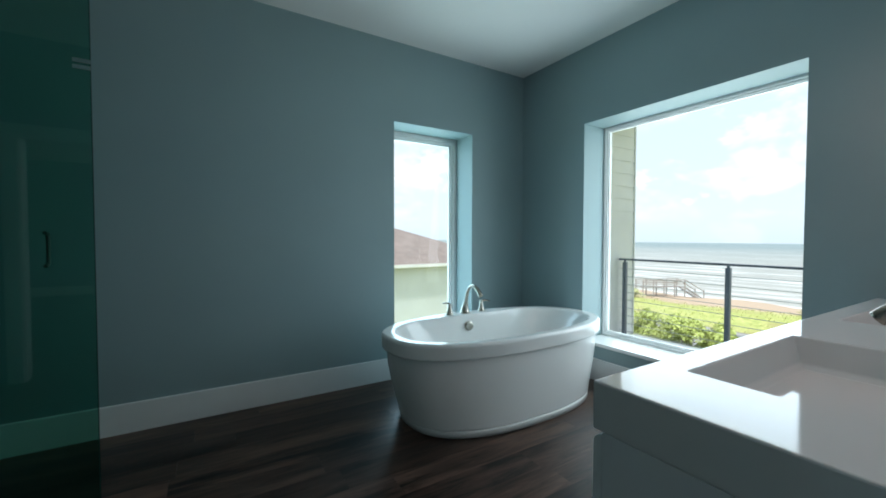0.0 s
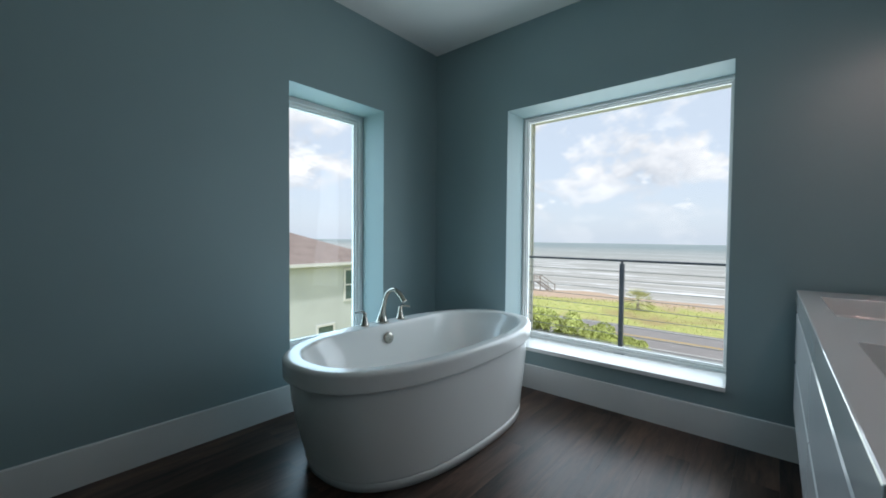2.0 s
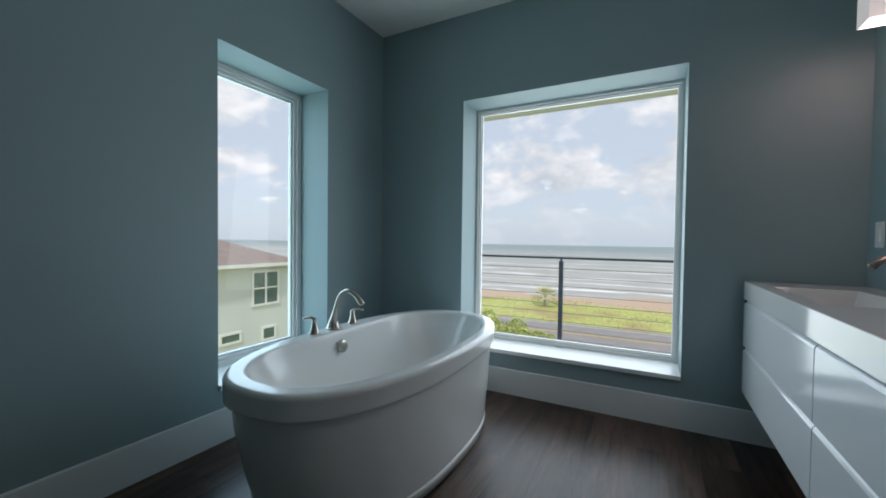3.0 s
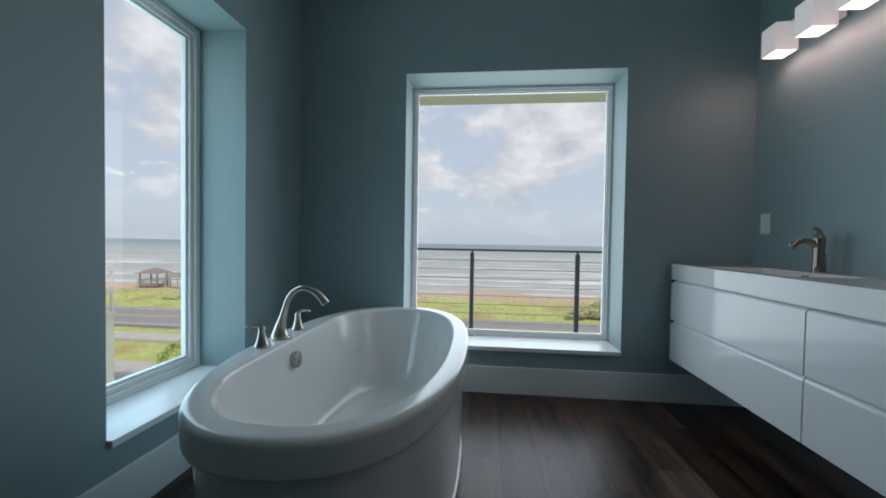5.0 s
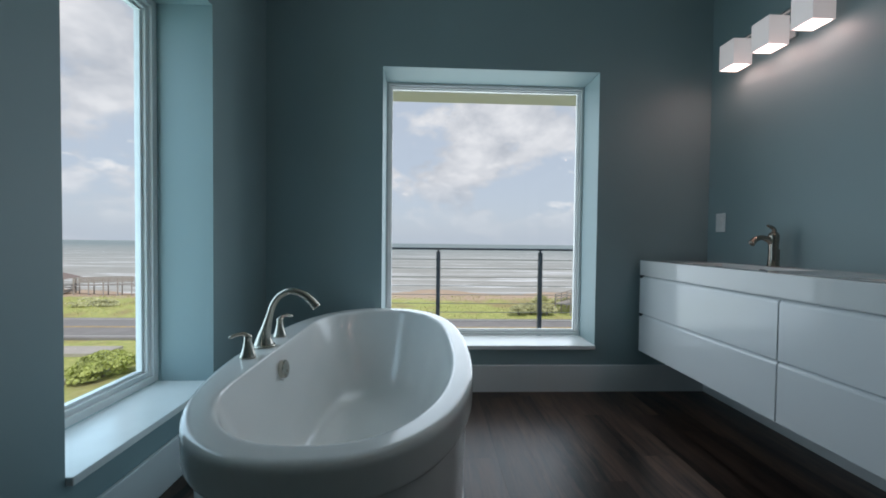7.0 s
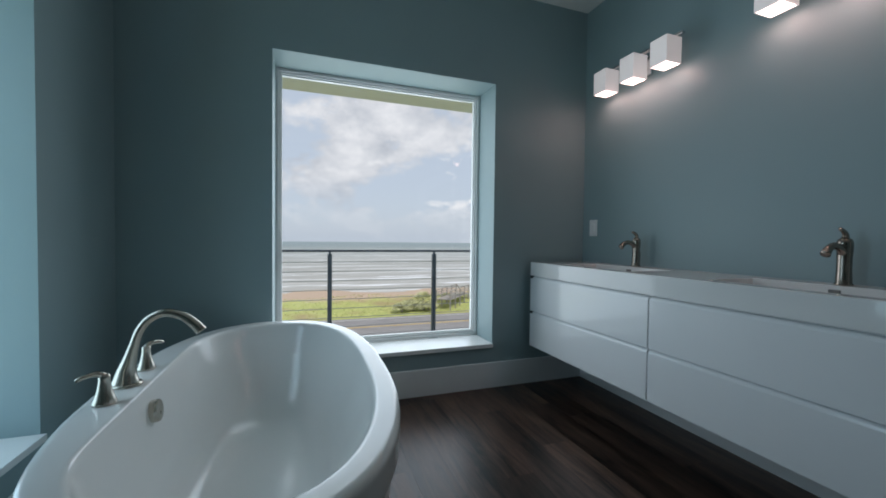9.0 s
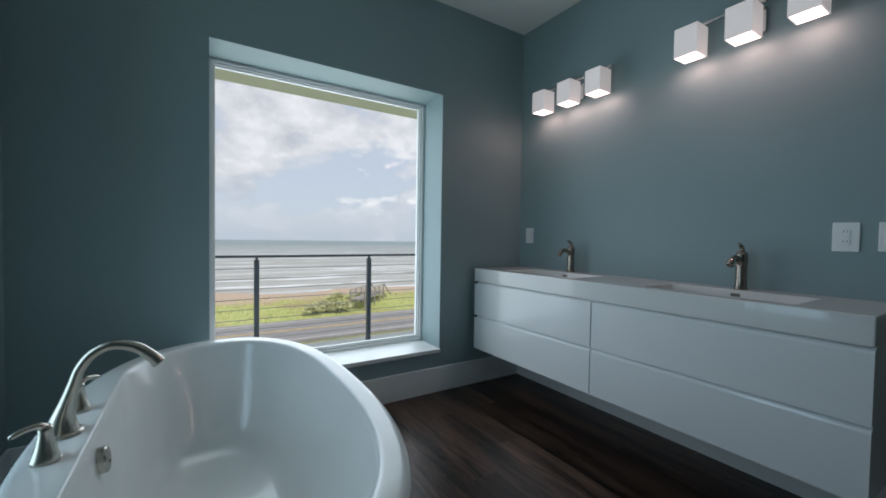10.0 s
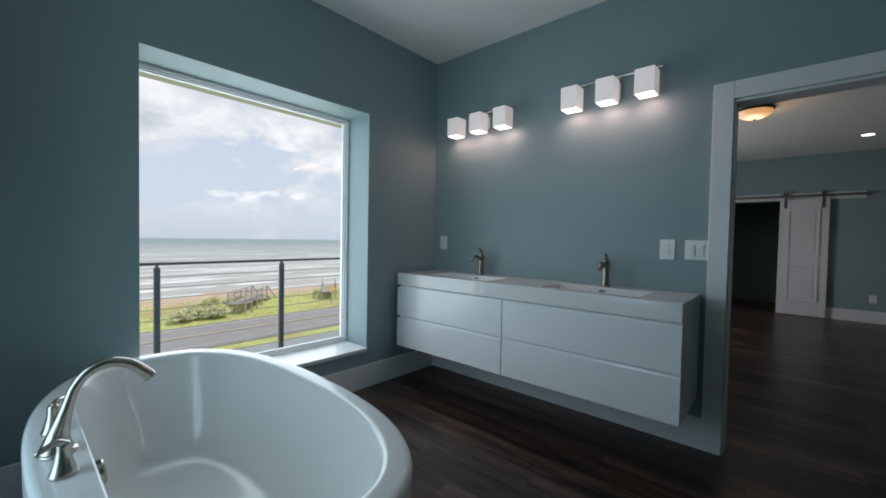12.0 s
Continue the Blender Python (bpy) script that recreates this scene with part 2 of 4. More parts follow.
def box(bm, x0, x1, y0, y1, z0, z1):
    vs = [bm.verts.new(p) for p in ((x0, y0, z0), (x1, y0, z0), (x1, y1, z0), (x0, y1, z0), (x0, y0, z1), (x1, y0, z1), (x1, y1, z1), (x0, y1, z1))]
    for f in ((3, 2, 1, 0), (4, 5, 6, 7), (0, 1, 5, 4), (1, 2, 6, 5), (2, 3, 7, 6), (3, 0, 4, 7)):
        bm.faces.new([vs[i] for i in f])
    return vs


def bevelled(bm, width, segments=2):
    bmesh.ops.bevel(bm, geom=bm.edges[:], offset=width, segments=segments, affect="EDGES", profile=0.5)
    return bm


def bbox_bm(x0, x1, y0, y1, z0, z1, bevel=0.0, segments=2):
    bm = bmesh.new()
    box(bm, x0, x1, y0, y1, z0, z1)
    if bevel:
        bevelled(bm, bevel, segments)
    return bm


def mesh_of(name, bm, material, smooth=False):
    me = bpy.data.meshes.new(name)
    bm.normal_update()
    bm.to_mesh(me)
    bm.free()
    for m in (material if isinstance(material, (list, tuple)) else [material]):
        me.materials.append(m)
    if smooth:
        for p in me.polygons:
            p.use_smooth = True
    return me


def part(name, bm, material, parent=None, label="", smooth=False, kind=""):
    ob = new(name, mesh_of(name, bm, material, smooth))
    if parent is not None:
        ob.parent = parent
    return tagged(ob, label, kind=kind)


def thing(name, label, category, group="", kind="", at=(0, 0, 0), turn=0):
    """An Empty at the thing's base; parts are built in its own space."""
    ob = new(name)
    ob.empty_display_size = 0.1
    ob.matrix_basis = pose(*at, 0, 0, turn)
    return tagged(ob, label, category, group, kind)


def setting(name, bm, material, label, category, smooth=False):
    return tagged(part(name, bm, material, None, "", smooth), label, category, "", "structure")


def tube(bm, pts, radii, sides=14, caps=True):
    """A round tube through points with a radius at each."""
    pts = [Vector(p) for p in pts]
    rings, up = [], None
    for i, p in enumerate(pts):
        d = (pts[min(i + 1, len(pts) - 1)] - pts[max(i - 1, 0)]).normalized()
        if up is None:
            up = Vector((1, 0, 0)) if abs(d.x) < 0.9 else Vector((0, 1, 0))
        a = d.cross(up).normalized()
        b = a.cross(d).normalized()
        up = b
        r = radii[i] if isinstance(radii, (list, tuple)) else radii
        rings.append([bm.verts.new(p + (a * math.cos(2 * math.pi * k / sides) + b * math.sin(2 * math.pi * k / sides)) * r) for k in range(sides)])
    for r0, r1 in zip(rings, rings[1:]):
        for k in range(sides):
            bm.faces.new((r0[k], r0[(k + 1) % sides], r1[(k + 1) % sides], r1[k]))
    if caps:
        bm.faces.new(rings[0][::-1])
        bm.faces.new(rings[-1])
    bmesh.ops.recalc_face_normals(bm, faces=bm.faces[:])
    return bm


def lathe(bm, profile, sides=24, centre=(0, 0, 0)):
    """Rings of (radius, z) turned round z."""
    c = Vector(centre)
    rings = [[bm.verts.new(c + Vector((r * math.cos(2 * math.pi * k / sides), r * math.sin(2 * math.pi * k / sides), z))) for k in range(sides)] for r, z in profile]
    for r0, r1 in zip(rings, rings[1:]):
        for k in range(sides):
            bm.faces.new((r0[k], r0[(k + 1) % sides], r1[(k + 1) % sides], r1[k]))
    bm.faces.new(rings[0][::-1])
    bm.faces.new(rings[-1])
    bmesh.ops.recalc_face_normals(bm, faces=bm.faces[:])
    return bm


def arc(points, n):
    """Smooth curve (Catmull-Rom) through points."""
    P = [Vector(p) for p in points]
    P = [2 * P[0] - P[1]] + P + [2 * P[-1] - P[-2]]
    out = []
    for i in range(1, len(P) - 2):
        for k in range(n):
            t = k / n
            a, b, c, d = P[i - 1:i + 3]
            out.append(0.5 * (2 * b + (c - a) * t + (2 * a - 5 * b + 4 * c - d) * t * t + (3 * b - a - 3 * c + d) * t ** 3))
    return out + [P[-2]]


# ---------- the large structure ----------
EAST, NORTH, SOUTH, CEIL, WEST = 2.93, 3.121, 0.08, 2.86, -1.75
OUT_E, OUT_N = 3.29, 3.482
W1 = (1.472, 2.284, 0.318, 2.192)      # x0 x1 z0 z1
W2 = (0.872, 2.350, 0.324, 2.200)     # y0 y1 z0 z1
DOOR_X0, DOOR_X1, DOOR_Z = -1.20, 0.646, 2.036
S_BACK = -0.06                        # bedroom side of the south wall
BED_S, BED_C, BED_W, BED_E = -6.35, 2.76, -4.2, 2.93

bm = bmesh.new()
box(bm, WEST - 0.15, W1[0], NORTH, OUT_N, -0.2, CEIL + 0.3)
box(bm, W1[1], OUT_E, NORTH, OUT_N, -0.2, CEIL + 0.3)
box(bm, W1[0], W1[1], NORTH, OUT_N, -0.2, W1[2] - 0.03)
box(bm, W1[0], W1[1], NORTH, OUT_N, W1[3], CEIL + 0.3)
setting("wall_north", bm, PAINT, "blue-grey painted wall with a deep window reveal", "wall")
bm = bmesh.new()
box(bm, EAST, OUT_E, W2[1], NORTH, -0.2, CEIL + 0.3)
box(bm, EAST, OUT_E, -2.65, W2[0], -0.2, CEIL + 0.3)
# the gap between y -4.55 and -2.65 is an unseen opening added for bedroom daylight
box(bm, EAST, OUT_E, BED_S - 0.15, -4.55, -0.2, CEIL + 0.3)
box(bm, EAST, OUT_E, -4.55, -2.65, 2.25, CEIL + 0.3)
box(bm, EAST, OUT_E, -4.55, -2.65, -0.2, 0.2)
box(bm, EAST, OUT_E, W2[0], W2[1], -0.2, W2[2] - 0.03)
box(bm, EAST, OUT_E, W2[0], W2[1], W2[3], CEIL + 0.3)
setting("wall_east", bm, PAINT, "blue-grey painted wall with a large window opening", "wall")
bm = bmesh.new()
box(bm, DOOR_X1, EAST, S_BACK, SOUTH, 0, CEIL)
box(bm, WEST, DOOR_X0, S_BACK, SOUTH, 0, CEIL)
box(bm, DOOR_X0, DOOR_X1, S_BACK, SOUTH, DOOR_Z, CEIL)
setting("wall_south", bm, PAINT, "blue-grey painted wall with a wide doorway", "wall")
setting("wall_west", bbox_bm(WEST - 0.15, WEST, S_BACK, NORTH, -0.2, CEIL + 0.3), PAINT, "blue-grey painted wall behind the shower", "wall")
bm = bbox_bm(WEST, EAST, SOUTH, NORTH, CEIL, CEIL + 0.15)
setting("ceiling", bm, CEIL_M, "flat white painted ceiling of the bathroom", "ceiling")
setting("ceiling_bedroom", bbox_bm(BED_W, BED_E, BED_S, S_BACK, BED_C, BED_C + 0.15), CEIL_M, "flat white painted ceiling of the bedroom", "ceiling")
# closing walls of the bedroom beyond the doorway, with a dark closet opening
CL0, CL1, CLZ = 0.45, 1.36, 1.99
bm = bmesh.new()
box(bm, BED_W, CL0, BED_S - 0.12, BED_S, 0, BED_C)
box(bm, CL1, BED_E, BED_S - 0.12, BED_S, 0, BED_C)
box(bm, CL0, CL1, BED_S - 0.12, BED_S, CLZ, BED_C)
setting("wall_bedroom_south", bm, PAINT, "blue-grey bedroom wall with a closet opening", "wall")
bm = bmesh.new()
box(bm, CL0 - 0.5, CL1 + 0.5, BED_S - 1.7, BED_S - 1.6, 0, BED_C)
box(bm, CL0 - 0.6, CL0 - 0.5, BED_S - 1.7, BED_S - 0.12, 0, BED_C)
box(bm, CL1 + 0.5, CL1 + 0.6, BED_S - 1.7, BED_S - 0.12, 0, BED_C)
box(bm, CL0 - 0.6, CL1 + 0.6, BED_S - 1.7, BED_S - 0.12, BED_C, BED_C + 0.1)
setting("wall_closet", bm, PAINT, "blue-grey walls of the unlit closet", "wall")
setting("wall_bedroom_west", bbox_bm(BED_W - 0.15, BED_W, BED_S - 0.12, S_BACK, 0, BED_C + 0.1), PAINT, "blue-grey painted bedroom wall", "wall")
bm = bbox_bm(BED_W, WEST - 0.15, S_BACK, SOUTH, 0, CEIL)
setting("wall_bedroom_north", bm, PAINT, "blue-grey painted bedroom wall", "wall")
setting("roof_slab", bbox_bm(BED_W - 0.3, OUT_E, BED_S - 1.8, OUT_N, CEIL + 0.3, CEIL + 0.5), SIDING, "white roof slab above the rooms", "roof")

floor = setting("floor", bbox_bm(BED_W, EAST + 0.1, BED_S - 1.7, NORTH + 0.1, -0.2, -0.008), DARK, "dark subfloor under the planks", "floor")

# baseboards
BB_H, BB_T = 0.185, 0.016


def baseboard(name, x0, x1, y0, y1):
    bm = bbox_bm(x0, x1, y0, y1, 0, BB_H)
    top = [e for e in bm.edges if all(v.co.z > BB_H - 1e-4 for v in e.verts)]
    bmesh.ops.bevel(bm, geom=top, offset=0.006, segments=2, affect="EDGES", profile=0.5)
    return setting(name, bm, TRIM, "tall white painted baseboard along the wall", "baseboard")


CW = 0.096
baseboard("baseboard_north", WEST, EAST - BB_T, NORTH - BB_T, NORTH)
baseboard("baseboard_east", EAST - BB_T, EAST, SOUTH, NORTH)
baseboard("baseboard_south", DOOR_X1 + CW, EAST - BB_T, SOUTH, SOUTH + BB_T)
baseboard("baseboard_bedroom", BED_W, CL0 - 0.09, BED_S, BED_S + BB_T)
baseboard("baseboard_bedroom_east", CL1 + 0.09, BED_E, BED_S, BED_S + BB_T)

# door casing and jamb (no leaf is seen)
CT = 0.02


def casing(name, y0, y1):
    t = thing(name, "flat white painted casing round the doorway", "door casing", kind="structure")
    part("side_casing", bbox_bm(DOOR_X1 - 0.002, DOOR_X1 + CW, y0, y1, 0, DOOR_Z + CW, 0.003), TRIM, t)
    part("side_casing", bbox_bm(DOOR_X0 - CW, DOOR_X0 + 0.002, y0, y1, 0, DOOR_Z + CW, 0.003), TRIM, t)
    part("head_casing", bbox_bm(DOOR_X0 + 0.002, DOOR_X1 - 0.002, y0, y1, DOOR_Z - 0.002, DOOR_Z + CW, 0.003), TRIM, t)
    return t


casing("door_casing", SOUTH, SOUTH + CT)
casing("door_casing_bedroom", S_BACK - CT, S_BACK)
jamb = thing("door_jamb", "white painted jamb lining the doorway", "door jamb", kind="structure")
part("side_jamb", bbox_bm(DOOR_X1 - 0.010, DOOR_X1 - 0.003, S_BACK, SOUTH, 0, DOOR_Z - 0.018), TRIM, jamb)
part("side_jamb", bbox_bm(DOOR_X0 + 0.003, DOOR_X0 + 0.010, S_BACK, SOUTH, 0, DOOR_Z - 0.018), TRIM, jamb)
part("head_jamb", bbox_bm(DOOR_X0 + 0.003, DOOR_X1 - 0.003, S_BACK, SOUTH, DOOR_Z - 0.018, DOOR_Z - 0.003), TRIM, jamb)


def frame_rect(bm, u0, u1, z0, z1, w, v0, v1, axis):
    """Four bars round a rectangle; axis 'x': u runs along x and v along y, else swapped."""
    for a0, a1, c0, c1 in ((u0, u0 + w, z0, z1), (u1 - w, u1, z0, z1), (u0 + w, u1 - w, z0, z0 + w), (u0 + w, u1 - w, z1 - w, z1)):
        if axis == "x":
            box(bm, a0, a1, v0, v1, c0, c1)
        else:
            box(bm, v0, v1, a0, a1, c0, c1)


def picture_window(name, u0, u1, z0, z1, v, axis, label, widths):
    """A fixed vinyl window whose inner face stands at v: outer frame, sash and bead step back to the pane."""
    t = thing(name, label, "window", kind="structure")
    inset = 0.0
    for nm, w, d0, d1 in (("window_frame", widths[0], 0.0, 0.085), ("sash", widths[1], 0.016, 0.070), ("glazing_bead", widths[2], 0.032, 0.060)):
        bm = bmesh.new()
        frame_rect(bm, u0 + inset, u1 - inset, z0 + inset, z1 - inset, w, v + d0, v + d1, axis)
        bmesh.ops.bevel(bm, geom=bm.edges[:], offset=0.0012, segments=1, affect="EDGES")
        part(nm, bm, VINYL, t)
        inset += w
    inset -= 0.004
    bm = bmesh.new()
    if axis == "x":
        box(bm, u0 + inset, u1 - inset, v + 0.042, v + 0.048, z0 + inset, z1 - inset)
    else:
        box(bm, v + 0.042, v + 0.048, u0 + inset, u1 - inset, z0 + inset, z1 - inset)
    p = part("pane", bm, CLEAR, t, "clear window glass")
    p.visible_shadow = False
    return t


WF1, WF2 = 3.392, 3.198
picture_window("window_1", W1[0], W1[1], W1[2], W1[3], WF1, "x", "tall narrow fixed window in a white vinyl frame", (0.034, 0.022, 0.014))
picture_window("window_2", W2[0], W2[1], W2[2], W2[3], WF2, "y", "large fixed window in a white vinyl frame", (0.018, 0.012, 0.008))
# unseen window, added in the opening of the lamp that brightens the bedroom
picture_window("window_3_unseen", -4.55, -2.65, 0.2, 2.25, WF2, "y", "unseen bedroom window added for daylight, in a white vinyl frame", (0.030, 0.018, 0.012))
setting("window_sill_1", bbox_bm(W1[0] + 0.001, W1[1] - 0.001, NORTH - 0.022, WF1 - 0.001, W1[2] - 0.03, W1[2] - 0.002, 0.003), SILL_M, "white slab sill in the narrow window's reveal", "window sill")
setting("window_sill_2", bbox_bm(EAST - 0.022, WF2 - 0.001, W2[0] + 0.001, W2[1] - 0.001, W2[2] - 0.03, W2[2] - 0.002, 0.003), SILL_M, "white slab sill in the large window's reveal", "window sill")

# ---------- bathtub ----------


def oval(cx, cy, a, b, n_n, n_s, z, count=72):
    """A rounded oval; n_n and n_s are the squareness of its north and south halves."""
    out = []
    for k in range(count):
        t = 2 * math.pi * k / count
        c, s = math.cos(t), math.sin(t)
        n = n_n if s > 0 else n_s
        out.append(Vector((cx + a * math.copysign(abs(c) ** (2 / n), c), cy + b * math.copysign(abs(s) ** (2 / n), s), z)))
    return out


def skin(bm, rings, close_first=False, close_last=False):
    vr = [[bm.verts.new(p) for p in r] for r in rings]
    m = len(vr[0])
    for r0, r1 in zip(vr, vr[1:]):
        for k in range(m):
            bm.faces.new((r0[k], r0[(k + 1) % m], r1[(k + 1) % m], r1[k]))
    if close_first:
        bm.faces.new(vr[0][::-1])
    if close_last:
        bm.faces.new(vr[-1])
    bmesh.ops.recalc_face_normals(bm, faces=bm.faces[:])
    return bm


TUB_X, TUB_Y, RIM = 1.966, 2.327, 0.586
tub = thing("bathtub", "white oval freestanding bathtub standing on the wooden floor", "bathtub", at=(TUB_X, TUB_Y, 0))
RN, RS = 2.35, 2.5        # squareness of the wall side and of the room side


def basin(a, b, cut, z):
    """An oval of the basin whose wall side is cut straight, leaving a deck for the taps."""
    out = []
    for p in oval(0, 0, a, b, RN, RS, z, 96):
        over = (p.y - cut) / 0.010
        p.y = cut - 0.010 * (math.log1p(math.exp(-over)) if over > -30 else -over)
        out.append(p)
    return out


def ring(inset, z):
    return oval(0, 0, 0.905 - inset, 0.466 - inset, RN, RS, z, 96)


shell = [
    basin(0.28, 0.10, 0.30, 0.150), basin(0.42, 0.165, 0.30, 0.153), basin(0.51, 0.215, 0.30, 0.165), basin(0.565, 0.248, 0.295, 0.192), basin(0.608, 0.275, 0.295, 0.240),
    basin(0.662, 0.307, 0.299, 0.325), basin(0.724, 0.340, 0.309, 0.430), basin(0.774, 0.364, 0.318, 0.500), basin(0.797, 0.377, 0.323, 0.536), basin(0.806, 0.383, 0.325, 0.556), basin(0.811, 0.3865, 0.327, 0.567),
    basin(0.815, 0.3895, 0.3285, 0.574), basin(0.820, 0.393, 0.3295, 0.5795), basin(0.826, 0.397, 0.331, 0.583), basin(0.832, 0.401, 0.333, 0.5845), basin(0.839, 0.406, 0.337, 0.5852),
    ring(0.048, 0.5856), ring(0.026, 0.586), ring(0.021, 0.586), ring(0.0145, 0.585), ring(0.009, 0.5825), ring(0.0048, 0.579), ring(0.0018, 0.574), ring(0.0003, 0.569), ring(0.0, 0.564), ring(0.0, 0.556), ring(0.001, 0.508),
    ring(0.001, 0.500), ring(0.0015, 0.494), ring(0.003, 0.490), ring(0.007, 0.4885), ring(0.012, 0.488), ring(0.040, 0.488),
]
part("rim_and_basin", skin(bmesh.new(), shell, close_first=True), ACRYLIC, tub, "glossy white acrylic basin with a broad rim", smooth=True)
skirt = [oval(0, 0, a, b, RN, RS, z, 96) for a, b, z in ((0.872, 0.444, 0.489), (0.870, 0.444, 0.45), (0.864, 0.443, 0.38), (0.841, 0.441, 0.27), (0.812, 0.438, 0.16), (0.790, 0.437, 0.085), (0.784, 0.4365, 0.056), (0.783, 0.436, 0.048), (0.781, 0.4345, 0.0445), (0.778, 0.432, 0.0425), (0.770, 0.427, 0.0415), (0.755, 0.418, 0.041))]
part("skirt", skin(bmesh.new(), skirt), ACRYLIC, tub, "smooth tapering white skirt", smooth=True)
plinth = [oval(0, 0, a, b, RN, RS, z, 96) for a, b, z in ((0.735, 0.412, 0.0405), (0.752, 0.428, 0.0405), (0.763, 0.439, 0.040), (0.7665, 0.4425, 0.0385), (0.768, 0.444, 0.0355), (0.768, 0.444, 0.030), (0.768, 0.444, 0.0))]
part("plinth", skin(bmesh.new(), plinth, close_last=True), ACRYLIC, tub, smooth=True)
bm = lathe(bmesh.new(), [(0.037, -0.010), (0.037, 0.010), (0.034, 0.015), (0.024, 0.017), (0.010, 0.0175)], 28)
bmesh.ops.rotate(bm, verts=bm.verts[:], cent=(0, 0, 0), matrix=Matrix.Rotation(radians(84), 3, "X"))
bmesh.ops.translate(bm, verts=bm.verts[:], vec=(-0.055, 0.311, 0.497))
over = part("overflow_cover", bm, NICKEL, tub, "round brushed nickel overflow cover", smooth=False)
part("cover_screw", tube(bmesh.new(), [(-0.055, 0.300, 0.490), (-0.055, 0.2915, 0.490)], 0.005, 10), SINK_METAL, over)
# tub filler: a neck that flares out of the deck and leans over the basin, between two lever handles
filler = thing("tub_faucet", "brushed nickel gooseneck tub faucet on the bathtub's deck", "faucet", at=(1.932, 2.722, RIM))
bm = lathe(bmesh.new(), [(0.043, 0), (0.044, 0.004), (0.042, 0.008), (0.036, 0.012)], 28)
part("base", bm, NICKEL, filler, smooth=True)
pts = arc([(0, 0.004, 0.006), (0, 0.001, 0.045), (0, -0.010, 0.090), (0, -0.022, 0.135), (0, -0.036, 0.178), (0, -0.064, 0.216), (0, -0.108, 0.235), (0, -0.158, 0.222), (0, -0.196, 0.190), (0, -0.216, 0.165)], 6)
rad = []
for i in range(len(pts)):
    q = i / (len(pts) - 1)
    rad.append(0.0135 + 0.0275 * max(0.0, 1 - q / 0.42) ** 2.1 + 0.0045 * max(0.0, (q - 0.62) / 0.38))
part("spout", tube(bmesh.new(), pts, rad, 22), NICKEL, filler, smooth=True)


def tap(side, reach):
    h = thing("tub_tap", "brushed nickel lever tap on the bathtub's deck", "tap", "tub taps", at=(1.940 + side * 0.160, 2.722, RIM))
    part("body", lathe(bmesh.new(), [(0.030, 0), (0.0305, 0.004), (0.025, 0.018), (0.0185, 0.040), (0.0145, 0.062), (0.0140, 0.074), (0.0145, 0.082), (0.010, 0.088)], 22), NICKEL, h, smooth=True)
    x, y = reach
    lp = arc([(0, 0, 0.080), (x * 0.25, y * 0.25, 0.092), (x * 0.62, y * 0.62, 0.091), (x, y, 0.084)], 4)
    lr = [0.0105, 0.0105, 0.010, 0.0095, 0.009, 0.0085, 0.008, 0.0075, 0.0072, 0.007, 0.0068, 0.006, 0.0045]
    part("lever", tube(bmesh.new(), lp, lr[:len(lp)], 12), NICKEL, h, smooth=True)
    return h


tap(-1, (-0.038, 0.052))
tap(1, (0.058, -0.040))

# ---------- vanity ----------
VX0, VX1, VY0, VY1, VZ0, VZ1 = 0.772, 2.886, SOUTH, 0.582, 0.298, 0.918
VM = (VX0 + VX1) / 2
SLAB = 0.10
van = thing("floating_vanity", "glossy white wall-hung double vanity cabinet with four drawers", "vanity cabinet", at=(VM, VY0, VZ0))
w2 = (VX1 - VX0) / 2
dpt = VY1 - VY0
hz = VZ1 - SLAB - VZ0
part("side_panel", bbox_bm(-w2, -w2 + 0.018, 0.002, dpt - 0.021, 0, hz), LACQUER, van)
part("side_panel", bbox_bm(w2 - 0.018, w2, 0.002, dpt - 0.021, 0, hz), LACQUER, van)
part("bottom_panel", bbox_bm(-w2 + 0.018, w2 - 0.018, 0.002, dpt - 0.021, 0, 0.018), LACQUER, van)
part("inner_front", bbox_bm(-w2 + 0.018, w2 - 0.018, dpt - 0.075, dpt - 0.055, 0.018, hz - 0.001), LACQUER, van)
part("divider", bbox_bm(-0.018, 0.018, dpt - 0.054, dpt - 0.021, 0.018, hz), LACQUER, van)
DH = (hz - 0.005 - 0.005) / 2
for sx in (-1, 1):
    for lvl in (0, 1):
        x0, x1 = (0.005, w2) if sx > 0 else (-w2, -0.003)
        z0 = lvl * (DH + 0.005)
        bm = bbox_bm(x0, x1, dpt - 0.020, dpt, z0, z0 + DH)
        front_top = [e for e in bm.edges if all(v.co.z > z0 + DH - 1e-4 and v.co.y > dpt - 1e-4 for v in e.verts)]
        bmesh.ops.bevel(bm, geom=front_top, offset=0.019, segments=3, affect="EDGES", profile=0.45)
        part("drawer_front", bm, LACQUER, van)
for z0 in (DH - 0.012, 2 * DH - 0.012):
    for x0, x1 in ((-w2 + 0.0185, -0.0185), (0.0185, w2 - 0.0185)):
        part("grip_channel", bbox_bm(x0, x1, dpt - 0.045, dpt - 0.0205, z0, z0 + 0.0205), LACQUER, van)
for z0 in (DH - 0.006, 2 * DH - 0.001):
    part("channel_end", bbox_bm(w2 - 0.026, w2 + 0.001, dpt - 0.0195, dpt + 0.0008, z0 - 0.009, z0 + 0.0105), DARK, van, "dark end of the grip channel")

